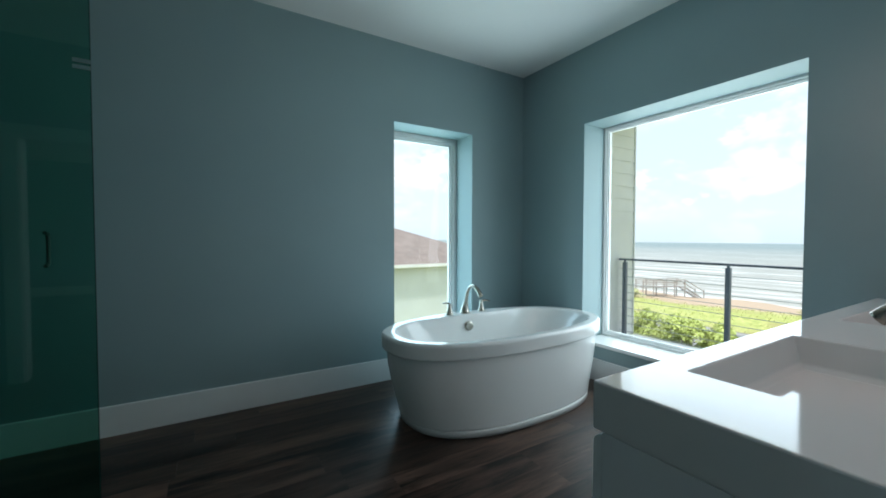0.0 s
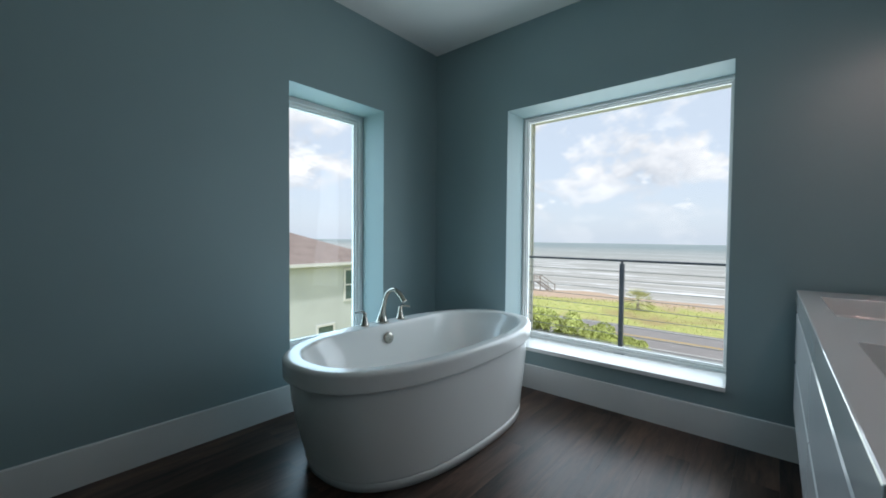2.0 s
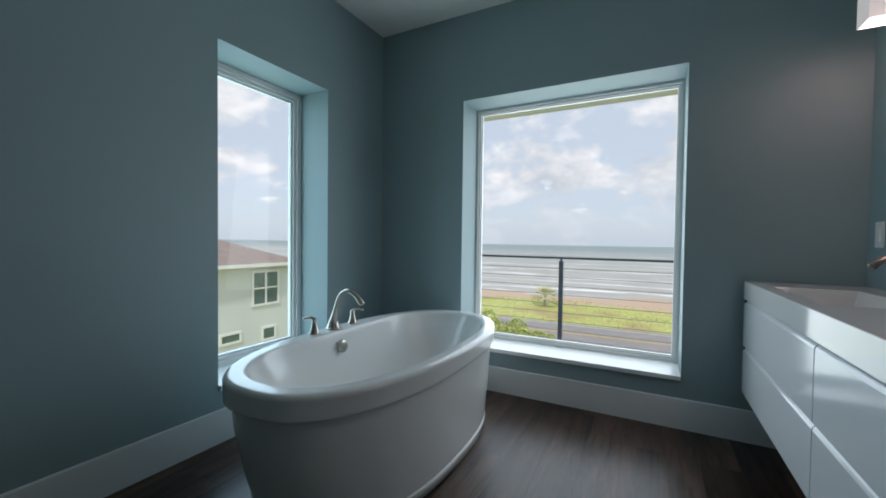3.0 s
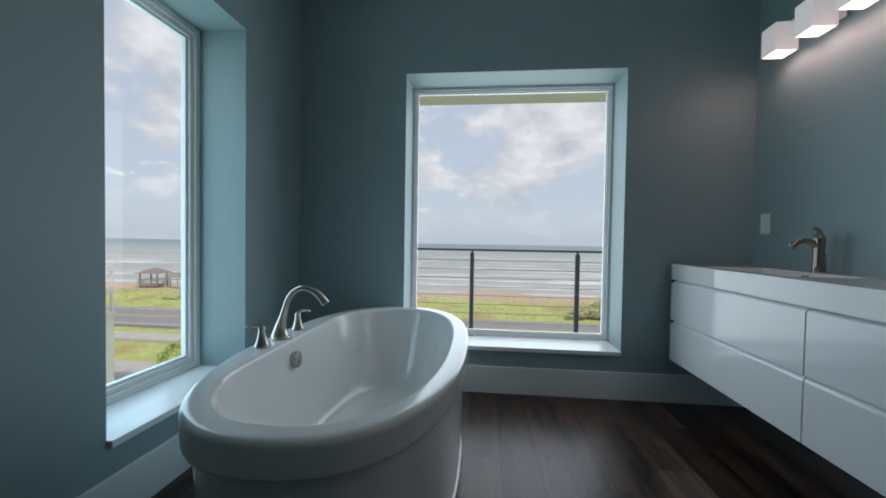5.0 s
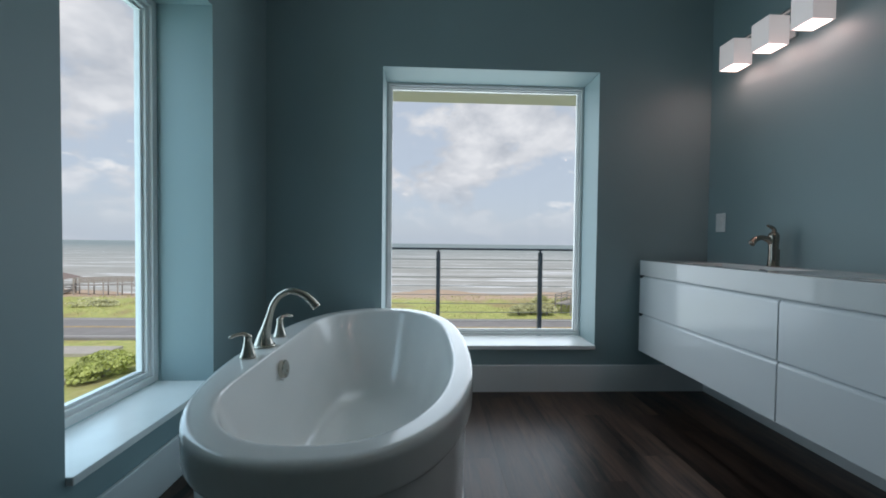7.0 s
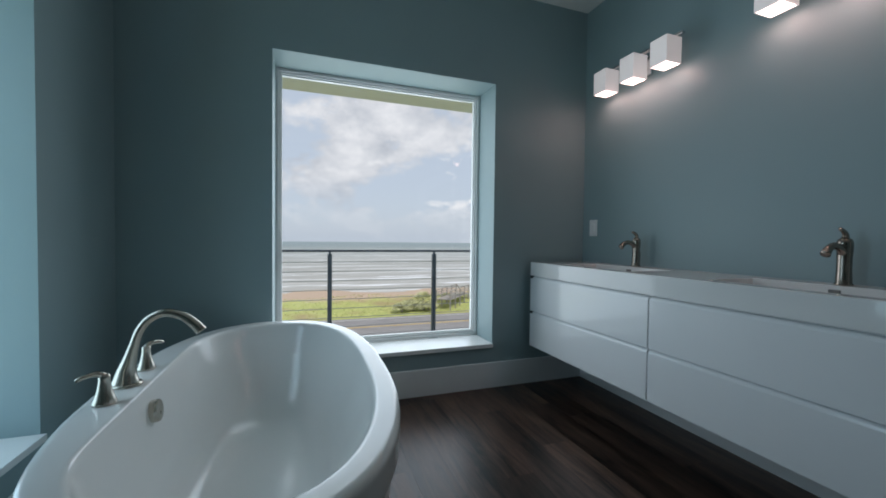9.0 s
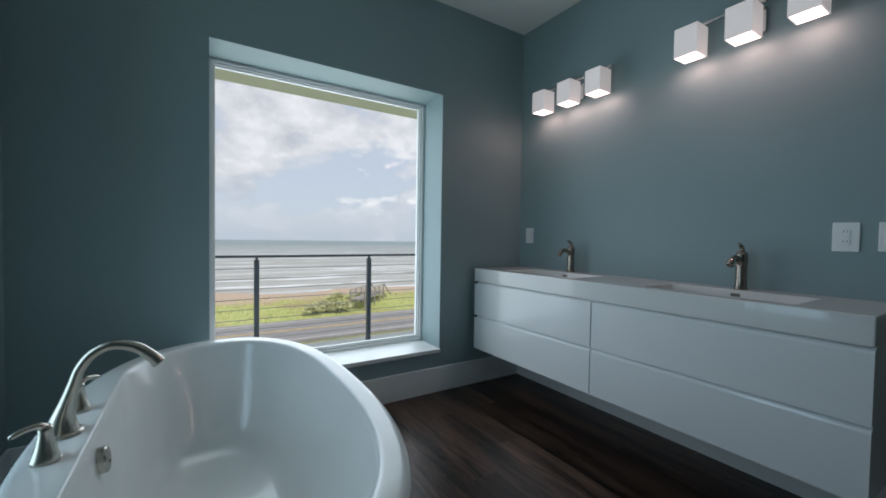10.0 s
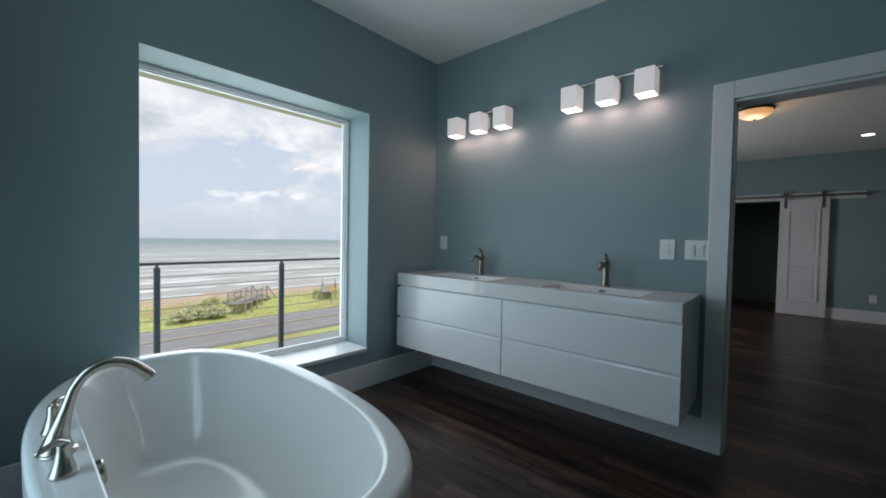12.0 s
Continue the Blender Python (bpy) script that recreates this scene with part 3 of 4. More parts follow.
# one-piece top with two rectangular basins
BX = (1.295, 2.320)
BW, BY0, BY1, BD = 0.300, 0.212, 0.510, 0.085
top = thing("washbasin_worktop", "white resin double-basin top on the vanity cabinet", "worktop", at=(VM, VY0, VZ1 - SLAB))
bm = bmesh.new()
xs = [VX0, BX[0] - BW, BX[0] + BW, BX[1] - BW, BX[1] + BW, VX1]
ys = [VY0 + 0.001, BY0, BY1, VY1 + 0.003]
g = {}
for i, x in enumerate(xs):
    for j, y in enumerate(ys):
        g[i, j] = bm.verts.new((x - VM, y - VY0, SLAB))
for i in range(5):
    for j in range(3):
        if j == 1 and i in (1, 3):
            continue
        bm.faces.new((g[i, j], g[i + 1, j], g[i + 1, j + 1], g[i, j + 1]))
for i in (1, 3):
    loop = [g[i, 1], g[i + 1, 1], g[i + 1, 2], g[i, 2]]
    c = Vector(((xs[i] + xs[i + 1]) / 2 - VM, (BY0 + BY1) / 2 - VY0, 0))
    low = []
    for v in loop:
        d = v.co - c
        low.append(bm.verts.new((c.x + d.x * 0.93, c.y + d.y * 0.86, SLAB - BD + 0.012)))
    flat = []
    for v in loop:
        d = v.co - c
        flat.append(bm.verts.new((c.x + d.x * 0.86, c.y + d.y * 0.74, SLAB - BD)))
    for k in range(4):
        q = (k + 1) % 4
        bm.faces.new((loop[k], loop[q], low[q], low[k]))
        bm.faces.new((low[k], low[q], flat[q], flat[k]))
    bm.faces.new(flat)
rim_loop = [g[i, 0] for i in range(6)] + [g[5, 1], g[5, 2]] + [g[i, 3] for i in range(5, -1, -1)] + [g[0, 2], g[0, 1]]
under = [bm.verts.new((v.co.x, v.co.y, 0)) for v in rim_loop]
for k in range(len(rim_loop)):
    q = (k + 1) % len(rim_loop)
    bm.faces.new((rim_loop[k], under[k], under[q], rim_loop[q]))
bm.faces.new(under)
bmesh.ops.recalc_face_normals(bm, faces=bm.faces[:])
sharp = [e for e in bm.edges if len(e.link_faces) == 2 and e.calc_face_angle(0) > 0.3]
bmesh.ops.bevel(bm, geom=sharp, offset=0.004, segments=2, affect="EDGES", profile=0.5)
part("slab", bm, RESIN, top)
for bx in BX:
    part("overflow_slot", bbox_bm(bx - VM - 0.019, bx - VM + 0.019, BY0 - VY0 + 0.003, BY0 - VY0 + 0.0105, SLAB - 0.032, SLAB - 0.016, 0.002), DARK_STEEL, top, "small chrome overflow slot")


def sink_faucet(x):
    f = thing("sink_faucet", "brushed nickel single-lever faucet at the back of a basin", "faucet", "vanity faucets", at=(x, 0.162, VZ1))
    part("body", lathe(bmesh.new(), [(0.029, 0), (0.029, 0.005), (0.025, 0.010), (0.023, 0.05), (0.023, 0.100), (0.0255, 0.135), (0.025, 0.155), (0.021, 0.166), (0.014, 0.171)], 20), SINK_METAL, f, smooth=True)
    sp = arc([(0, 0.004, 0.112), (0, 0.035, 0.135), (0, 0.072, 0.143), (0, 0.105, 0.132), (0, 0.125, 0.112)], 5)
    part("spout", tube(bmesh.new(), sp, [0.0165 - 0.004 * math.sin(math.pi * i / (len(sp) - 1)) for i in range(len(sp))], 14), SINK_METAL, f, smooth=True)
    lv = arc([(0, 0.0, 0.165), (0, -0.002, 0.182), (0, 0.012, 0.195), (0, 0.038, 0.204)], 4)
    part("lever", tube(bmesh.new(), lv, [0.013, 0.0125, 0.012, 0.011, 0.0105, 0.010, 0.0095, 0.009, 0.0085, 0.008, 0.0075, 0.007, 0.006][:len(lv)], 12), SINK_METAL, f, smooth=True)
    part("lift_rod", tube(bmesh.new(), [(0, -0.034, 0), (0, -0.034, 0.075), (0, -0.034, 0.085)], [0.0025, 0.0025, 0.006], 8), SINK_METAL, f)
    f.scale = (1.0, 1.0, 1.09)
    return f


for x in BX:
    sink_faucet(x)

# ---------- vanity lights ----------


def vanity_light(x, z):
    t = thing("vanity_light", "chrome bath light bar with three lit square white glass shades", "wall lamp", "lights over the vanity", at=(x, SOUTH, z))
    part("backplate", bbox_bm(-0.06, 0.06, 0.001, 0.022, -0.02, 0.10, 0.004), CHROME, t, "square chrome backplate")
    part("bar", bbox_bm(-0.318, 0.318, 0.055, 0.080, 0.102, 0.114, 0.002), CHROME, t)
    part("arm", bbox_bm(-0.012, 0.012, 0.020, 0.060, 0.080, 0.104, 0.002), CHROME, t)
    for k in (-1, 0, 1):
        cx, cy, h, s, z1 = k * 0.2375, 0.108, 0.0565, 0.150, 0.091
        bm = bmesh.new()
        top_z, bot_z, th = z1, z1 - s, 0.005
        o = [bm.verts.new((cx + sx * h, cy + sy * h, z)) for z in (bot_z, top_z) for sx, sy in ((-1, -1), (1, -1), (1, 1), (-1, 1))]
        n = [bm.verts.new((cx + sx * (h - th), cy + sy * (h - th), z)) for z in (bot_z, top_z - th) for sx, sy in ((-1, -1), (1, -1), (1, 1), (-1, 1))]
        for i in range(4):
            j = (i + 1) % 4
            bm.faces.new((o[i], o[j], o[4 + j], o[4 + i]))
            bm.faces.new((n[j], n[i], n[4 + i], n[4 + j]))
            bm.faces.new((o[j], o[i], n[i], n[j]))
        bm.faces.new((o[4], o[5], o[6], o[7]))
        bm.faces.new((n[7], n[6], n[5], n[4]))
        shade_ob = part("shade", bm, SHADE_M, t, "lit frosted white glass shade")
        bulb = lathe(bmesh.new(), [(0.012, 0), (0.030, 0.02), (0.034, 0.045), (0.022, 0.075), (0.014, 0.09)], 14)
        bmesh.ops.translate(bulb, verts=bulb.verts[:], vec=(cx, cy, z1 - 0.105))
        part("bulb", bulb, BULB_M, shade_ob, "lit bulb")
        part("holder", bbox_bm(cx - 0.014, cx + 0.014, 0.070, 0.120, 0.099, 0.1015), CHROME, t)
        d = bpy.data.lights.new("vanity_bulb", "POINT")
        d.energy, d.color, d.shadow_soft_size = 1.05, (1.0, 0.58, 0.50), 0.048
        new("vanity_bulb", d).location = (x + cx, SOUTH + cy, z + bot_z + 0.010)
    return t


vanity_light(2.355, 2.165)
vanity_light(1.313, 2.184)

# ---------- plates on the wall ----------


def plate(name, label, cat, x, y, z, w, h, gangs):
    t = thing(name, label, cat, at=(x, y, z))
    part("cover_plate", bbox_bm(-w / 2, w / 2, 0.0005, 0.006, -h / 2, h / 2, 0.002), PLASTIC, t)
    for gx, kind in gangs:
        if kind == "rocker":
            bm = bbox_bm(gx - 0.0165, gx + 0.0165, 0.006, 0.0125, -0.033, 0.033, 0.002)
            part("rocker", bm, PLASTIC, t)
        elif kind == "socket":
            for dz in (-0.021, 0.021):
                bm = lathe(bmesh.new(), [(0.0165, 0.0), (0.0165, 0.003), (0.015, 0.004)], 16)
                bmesh.ops.rotate(bm, verts=bm.verts[:], cent=(0, 0, 0), matrix=Matrix.Rotation(radians(-90), 3, "X"))
                bmesh.ops.translate(bm, verts=bm.verts[:], vec=(gx, 0.006, dz))
                face = part("socket", bm, PLASTIC, t)
                for sxx in (-0.006, 0.006):
                    part("slot", bbox_bm(gx + sxx - 0.001, gx + sxx + 0.001, 0.0095, 0.0105, dz - 0.002, dz + 0.006), DARK, face, "dark socket slot")
    return t


plate("light_switch", "single white rocker switch beside the corner", "switch", 2.81, SOUTH, 1.178, 0.080, 0.124, [(0, "rocker")])
plate("wall_outlet", "white duplex outlet above the vanity", "outlet", 0.954, SOUTH, 1.177, 0.084, 0.124, [(0, "socket")])
plate("double_light_switch", "white two-gang rocker switch beside the door casing", "switch", 0.8015, SOUTH, 1.178, 0.116, 0.118, [(-0.023, "rocker"), (0.023, "rocker")])
plate("bedroom_outlet", "white outlet low on the bedroom wall", "outlet", -0.63, BED_S, 0.375, 0.084, 0.124, [(0, "socket")])

# ---------- shower glass ----------
SGX, SGY = -0.325, 2.35
sg = thing("shower_screen", "frameless green-tinted glass shower panel with a pull handle", "shower screen", at=(SGX, SGY, 0))
p = part("glass_panel", bbox_bm(-1.36, 0, 0, 0.010, 0.006, 2.6, 0.001), SHOWER, sg, "green-tinted clear glass")
for z in (1.935,):
    cl = bmesh.new()
    box(cl, -0.055, 0.004, -0.006, -0.0005, z, z + 0.018)
    box(cl, -0.055, 0.004, -0.006, -0.0005, z + 0.028, z + 0.046)
    part("clamp", cl, CHROME, sg, "small chrome glass clamp")
bm = tube(bmesh.new(), arc([(-0.16, 0.012, 1.085), (-0.16, 0.045, 1.09), (-0.16, 0.055, 1.11), (-0.16, 0.055, 1.20), (-0.16, 0.045, 1.222), (-0.16, 0.012, 1.227)], 5), 0.008, 10)
part("pull_handle", bm, DARK_STEEL, sg, "brushed metal D-shaped pull handle", smooth=True)
part("panel_edge", bbox_bm(0.0005, 0.0035, 0.0, 0.010, 0.006, 2.6), EDGE_GREEN, sg, "dark green polished glass edge")

# ---------- bedroom seen through the doorway ----------
bd = thing("barn_door", "white two-panel sliding barn door hung before the closet", "door", at=(0.222, BED_S + 0.05, 0.012))
part("slab", bbox_bm(-0.315, 0.315, 0, 0.035, 0, 1.985, 0.003), DOOR_M, bd)
for z0, z1 in ((0.24, 0.86), (1.02, 1.86)):
    bm = bmesh.new()
    frame_rect(bm, -0.205, 0.205, z0, z1, 0.026, 0.0345, 0.052, "x")
    part("panel_moulding", bm, DOOR_M, bd)
    part("panel", bbox_bm(-0.150, 0.150, 0.0345, 0.0445, z0 + 0.055, z1 - 0.055, 0.004), DOOR_M, bd)
for hx in (-0.24, 0.24):
    bm = bmesh.new()
    box(bm, hx - 0.02, hx + 0.02, 0.036, 0.042, 1.84, 2.08)
    w = lathe(bmesh.new(), [(0.034, -0.008), (0.036, 0), (0.034, 0.008)], 20)
    bmesh.ops.rotate(w, verts=w.verts[:], cent=(0, 0, 0), matrix=Matrix.Rotation(radians(90), 3, "X"))
    bmesh.ops.translate(w, verts=w.verts[:], vec=(hx, 0.034, 2.095))
    part("hanger_strap", bm, DARK_STEEL, bd, "brushed steel hanger strap")
    part("hanger_wheel", w, DARK_STEEL, bd, "brushed steel hanger wheel")
tr = thing("barn_door_track", "brushed steel barn door rail on a white header board", "door track", at=(0.55, BED_S, 2.045))
part("header_board", bbox_bm(-1.06, 1.3, 0.0005, 0.02, -0.05, 0.07, 0.002), TRIM, tr, "white header board")
part("rail", bbox_bm(-1.12, 1.3, 0.06, 0.068, -0.004, 0.036, 0.001), DARK_STEEL, tr, "flat brushed steel rail")
for sx in (-0.95, -0.4, 0.2, 0.8, 1.25):
    bm = bmesh.new()
    tube(bm, [(sx, 0.02, 0.016), (sx, 0.06, 0.016)], 0.009, 10)
    part("standoff", bm, DARK_STEEL, tr)

fl = thing("flush_ceiling_light", "lit amber alabaster bowl ceiling light with a bronze ring", "ceiling lamp", at=(0.735, -2.87, BED_C))
part("ring", lathe(bmesh.new(), [(0.13, 0), (0.176, -0.012), (0.181, -0.025), (0.172, -0.035)], 32), BRONZE, fl, "dark bronze ring", smooth=True)
part("bowl", lathe(bmesh.new(), [(0.170, -0.030), (0.164, -0.050), (0.134, -0.085), (0.082, -0.108), (0.02, -0.118)], 32), AMBER, fl, "lit amber glass bowl", smooth=True)
part("finial", lathe(bmesh.new(), [(0.012, -0.116), (0.014, -0.126), (0.006, -0.136)], 12), BRONZE, fl, "bronze finial", smooth=True)
d = bpy.data.lights.new("ceiling_bulb", "POINT")
d.energy, d.color, d.shadow_soft_size = 2.5, (1.0, 0.66, 0.36), 0.10
new("ceiling_bulb", d).location = (0.735, -2.87, BED_C - 0.22)
dl = thing("recessed_downlight", "lit round recessed ceiling downlight", "ceiling lamp", at=(-0.37, -5.09, BED_C))
bm = lathe(bmesh.new(), [(0.085, 0), (0.085, -0.004), (0.07, -0.006)], 28)
part("trim_ring", bm, TRIM, dl)
part("lens", lathe(bmesh.new(), [(0.066, -0.0062), (0.064, -0.0085)], 24), BULB_M, dl, "lit lens")
d = bpy.data.lights.new("downlight_bulb", "SPOT")
d.energy, d.color, d.spot_size, d.spot_blend, d.shadow_soft_size = 8, (1.0, 0.86, 0.74), radians(100), 0.6, 0.05
o = new("downlight_bulb", d)
o.matrix_world = look((-0.37, -5.09, BED_C - 0.02), (-0.37, -5.09, 0))

# ---------- balcony ----------
setting("balcony_deck", bbox_bm(OUT_E, 4.94, -6.0, 3.12, -0.30, -0.06), SIDING, "pale balcony slab outside the window", "balcony")
setting("balcony_soffit", bbox_bm(OUT_E, 4.96, -6.0, 3.34, 2.675, 2.95), SOFFIT_M, "white soffit over the balcony", "soffit")
wing = thing("balcony_side_wall", "white lap-sided wall at the end of the balcony", "wall", kind="structure")
part("core", bbox_bm(OUT_E, 4.89, 3.145, 3.28, -7.4, 2.675), SIDING, wing)
for k in range(17):
    z = -0.05 + k * 0.16
    bm = bmesh.new()
    vs = box(bm, OUT_E, 4.90, 3.130, 3.146, z, min(z + 0.165, 2.674))
    for v in vs:
        if v.co.z > z + 0.01 and v.co.y < 3.135:
            v.co.y += 0.010
    part("lap_board", bm, SIDING, wing)
part("corner_board", bbox_bm(4.89, 4.91, 3.122, 3.30, -0.06, 2.674), SIDING, wing)

rail = thing("balcony_railing", "grey metal balcony railing with horizontal steel cables", "railing", at=(4.60, 0, -0.06))
part("top_rail", bbox_bm(-0.028, 0.028, -5.9, 3.121, 0.990, 1.013, 0.004), STEEL, rail)
for y in (3.052, 1.918, 0.774, -0.38, -1.54, -2.70, -3.86, -5.02):
    post = part("post", bbox_bm(-0.022, 0.022, y - 0.022, y + 0.022, 0.0, 0.968, 0.003), STEEL, rail)
    part("cap_stem", bbox_bm(-0.010, 0.010, y - 0.010, y + 0.010, 0.968, 0.991), STEEL, post)
    part("foot_plate", bbox_bm(-0.05, 0.05, y - 0.05, y + 0.05, 0.0, 0.008), STEEL, post)
for k in range(9):
    z = 0.10 + k * 0.098
    part("cable", tube(bmesh.new(), [(0, -5.9, z), (0, 3.121, z)], 0.0035, 6), CABLE, rail)
# ---------- outdoors ----------
GROUND = -7.5


def ground_mat():
    """Grass, dune and sand by the distance from the sea, with patches."""
    m = bpy.data.materials.new("grass_dune_and_sand")
    m.use_nodes = True
    nt = m.node_tree
    L = nt.links.new
    b = nt.nodes["Principled BSDF"]
    b.inputs["Roughness"].default_value = 0.95
    b.inputs["Specular IOR Level"].default_value = 0.1
    tc = nt.nodes.new("ShaderNodeTexCoord")
    sp = nt.nodes.new("ShaderNodeSeparateXYZ")
    L(tc.outputs["Object"], sp.inputs[0])
    na = nt.nodes.new("ShaderNodeTexNoise")
    na.inputs["Scale"].default_value, na.inputs["Detail"].default_value = 0.25, 7
    L(tc.outputs["Object"], na.inputs["Vector"])
    nb = nt.nodes.new("ShaderNodeTexNoise")
    nb.inputs["Scale"].default_value, nb.inputs["Detail"].default_value = 2.2, 6
    L(tc.outputs["Object"], nb.inputs["Vector"])
    gr = nt.nodes.new("ShaderNodeValToRGB")
    gr.color_ramp.elements[0].position, gr.color_ramp.elements[1].position = 0.35, 0.68
    gr.color_ramp.elements[0].color, gr.color_ramp.elements[1].color = (0.35, 0.40, 0.13, 1), (0.54, 0.54, 0.21, 1)
    L(nb.outputs["Fac"], gr.inputs["Fac"])
    dry = nt.nodes.new("ShaderNodeMixRGB")
    dry.inputs[2].default_value = (0.38, 0.32, 0.16, 1)
    dm = nt.nodes.new("ShaderNodeMapRange")
    dm.inputs["From Min"].default_value, dm.inputs["From Max"].default_value = 0.48, 0.66
    L(na.outputs["Fac"], dm.inputs["Value"])
    L(dm.outputs[0], dry.inputs[0])
    L(gr.outputs[0], dry.inputs[1])
    ed = nt.nodes.new("ShaderNodeMath")
    ed.operation = "MULTIPLY_ADD"
    ed.inputs[1].default_value = 9.0
    L(na.outputs["Fac"], ed.inputs[0])
    L(sp.outputs["X"], ed.inputs[2])
    sm = nt.nodes.new("ShaderNodeMapRange")
    sm.inputs["From Min"].default_value, sm.inputs["From Max"].default_value = 56.5, 59.0
    L(ed.outputs[0], sm.inputs["Value"])
    sand = nt.nodes.new("ShaderNodeMixRGB")
    sand.inputs[2].default_value = (0.52, 0.40, 0.30, 1)
    L(sm.outputs[0], sand.inputs[0])
    L(dry.outputs[0], sand.inputs[1])
    L(sand.outputs[0], b.inputs["Base Color"])
    bp = nt.nodes.new("ShaderNodeBump")
    bp.inputs["Strength"].default_value, bp.inputs["Distance"].default_value = 0.6, 0.15
    L(nb.outputs["Fac"], bp.inputs["Height"])
    L(bp.outputs[0], b.inputs["Normal"])
    return m


def sea_mat():
    """Grey-green water with lines of white foam along the shore."""
    m = bpy.data.materials.new("grey_green_sea")
    m.use_nodes = True
    nt = m.node_tree
    L = nt.links.new
    b = nt.nodes["Principled BSDF"]
    b.inputs["Specular IOR Level"].default_value = 0.35
    tc = nt.nodes.new("ShaderNodeTexCoord")
    sp = nt.nodes.new("ShaderNodeSeparateXYZ")
    L(tc.outputs["Object"], sp.inputs[0])

    def stretched(sx, sy, detail, rough, dist):
        mp = nt.nodes.new("ShaderNodeMapping")
        mp.inputs["Scale"].default_value = (sx, sy, 1)
        L(tc.outputs["Object"], mp.inputs["Vector"])
        n = nt.nodes.new("ShaderNodeTexNoise")
        n.inputs["Scale"].default_value, n.inputs["Detail"].default_value = 1.0, detail
        n.inputs["Roughness"].default_value, n.inputs["Distortion"].default_value = rough, dist
        L(mp.outputs[0], n.inputs["Vector"])
        return n.outputs["Fac"]

    def op(kind, a, v, w=None):
        n = nt.nodes.new("ShaderNodeMath")
        n.operation = kind
        for k, q in enumerate((a, v, w)):
            if q is None:
                continue
            if isinstance(q, (int, float)):
                n.inputs[k].default_value = q
            else:
                L(q, n.inputs[k])
        return n.outputs[0]

    def ranged(a, lo, hi, t0=0.0, t1=1.0):
        n = nt.nodes.new("ShaderNodeMapRange")
        for k, q in (("From Min", lo), ("From Max", hi), ("To Min", t0), ("To Max", t1)):
            n.inputs[k].default_value = q
        L(a, n.inputs["Value"])
        return n.outputs[0]

    lines = stretched(0.085, 0.0045, 5, 0.55, 0.4)
    crest = ranged(op("ABSOLUTE", op("SUBTRACT", lines, 0.5), 0.0), 0.0, 0.024, 1.8, 0.0)
    broken = ranged(stretched(0.35, 0.045, 6, 0.65, 0.6), 0.42, 0.53)
    reach = ranged(sp.outputs["X"], 62, 330, 1.0, 0.22)
    wash = ranged(stretched(0.16, 0.03, 7, 0.7, 0.8), 0.55, 0.61)
    shore = ranged(sp.outputs["X"], 66, 98, 1.0, 0.0)
    foam = op("MINIMUM", op("ADD", op("MULTIPLY", op("MULTIPLY", crest, broken), reach), op("MULTIPLY", wash, shore)), 1.0)
    chop = stretched(0.6, 0.12, 6, 0.65, 0.3)
    far = nt.nodes.new("ShaderNodeMapRange")
    far.inputs["From Min"].default_value, far.inputs["From Max"].default_value = 62, 500
    L(sp.outputs["X"], far.inputs["Value"])
    wc = nt.nodes.new("ShaderNodeMixRGB")
    wc.inputs[1].default_value, wc.inputs[2].default_value = (0.42, 0.41, 0.37, 1), (0.185, 0.25, 0.255, 1)
    L(far.outputs[0], wc.inputs[0])
    mx = nt.nodes.new("ShaderNodeMixRGB")
    mx.inputs[2].default_value = (0.85, 0.87, 0.88, 1)
    tone = nt.nodes.new("ShaderNodeVectorMath")
    tone.operation = "SCALE"
    L(wc.outputs[0], tone.inputs[0])
    L(ranged(chop, 0.3, 0.7, 0.78, 1.2), tone.inputs["Scale"])
    L(foam, mx.inputs[0])
    L(tone.outputs[0], mx.inputs[1])
    L(mx.outputs[0], b.inputs["Base Color"])
    b.inputs["Roughness"].default_value = 0.45
    bp = nt.nodes.new("ShaderNodeBump")
    bp.inputs["Strength"].default_value, bp.inputs["Distance"].default_value = 0.5, 0.6
    L(chop, bp.inputs["Height"])
    L(bp.outputs[0], b.inputs["Normal"])
    return m


GRASS = ground_mat()
SEA = sea_mat()
ASPHALT = mat("grey_asphalt", (0.26, 0.25, 0.245), 0.9, vary=0.10, scale=0.8, bump=0.3, bump_scale=30)
YELLOW = mat("yellow_road_paint", (0.62, 0.42, 0.10), 0.7, vary=0.15, scale=2)
WHITE_LINE = mat("white_road_paint", (0.62, 0.62, 0.60), 0.7, vary=0.15, scale=2)
CONCRETE = mat("pale_concrete", (0.46, 0.43, 0.39), 0.85, vary=0.08, scale=1.5, bump=0.3, bump_scale=30)
TIMBER = mat("weathered_grey_timber", (0.36, 0.33, 0.30), 0.85, vary=0.2, scale=4)
LEAF = mat("yellow_green_leaves", (0.46, 0.52, 0.16), 0.6, vary=0.35, scale=1.2)
LEAF2 = mat("grey_green_fronds", (0.62, 0.62, 0.36), 0.7, vary=0.3, scale=1.2)
ROOF_M = mat("brown_grey_shingle", (0.26, 0.21, 0.19), 0.9, vary=0.14, scale=1.5, bump=0.5, bump_scale=12)
HWIN = mat("dark_house_glass", (0.10, 0.16, 0.15), 0.1, vary=0.25, scale=1.2)

ROAD0, ROAD1 = 33.0, 41.2
bm = bmesh.new()
nx, ny = 60, 90
grid = {}
xs = [-400] + [-30 + i * 1.6 for i in range(nx)] + [72]
ys = [-3000, -900, -300] + [-120 + j * 3 for j in range(ny)] + [300, 900, 3000]


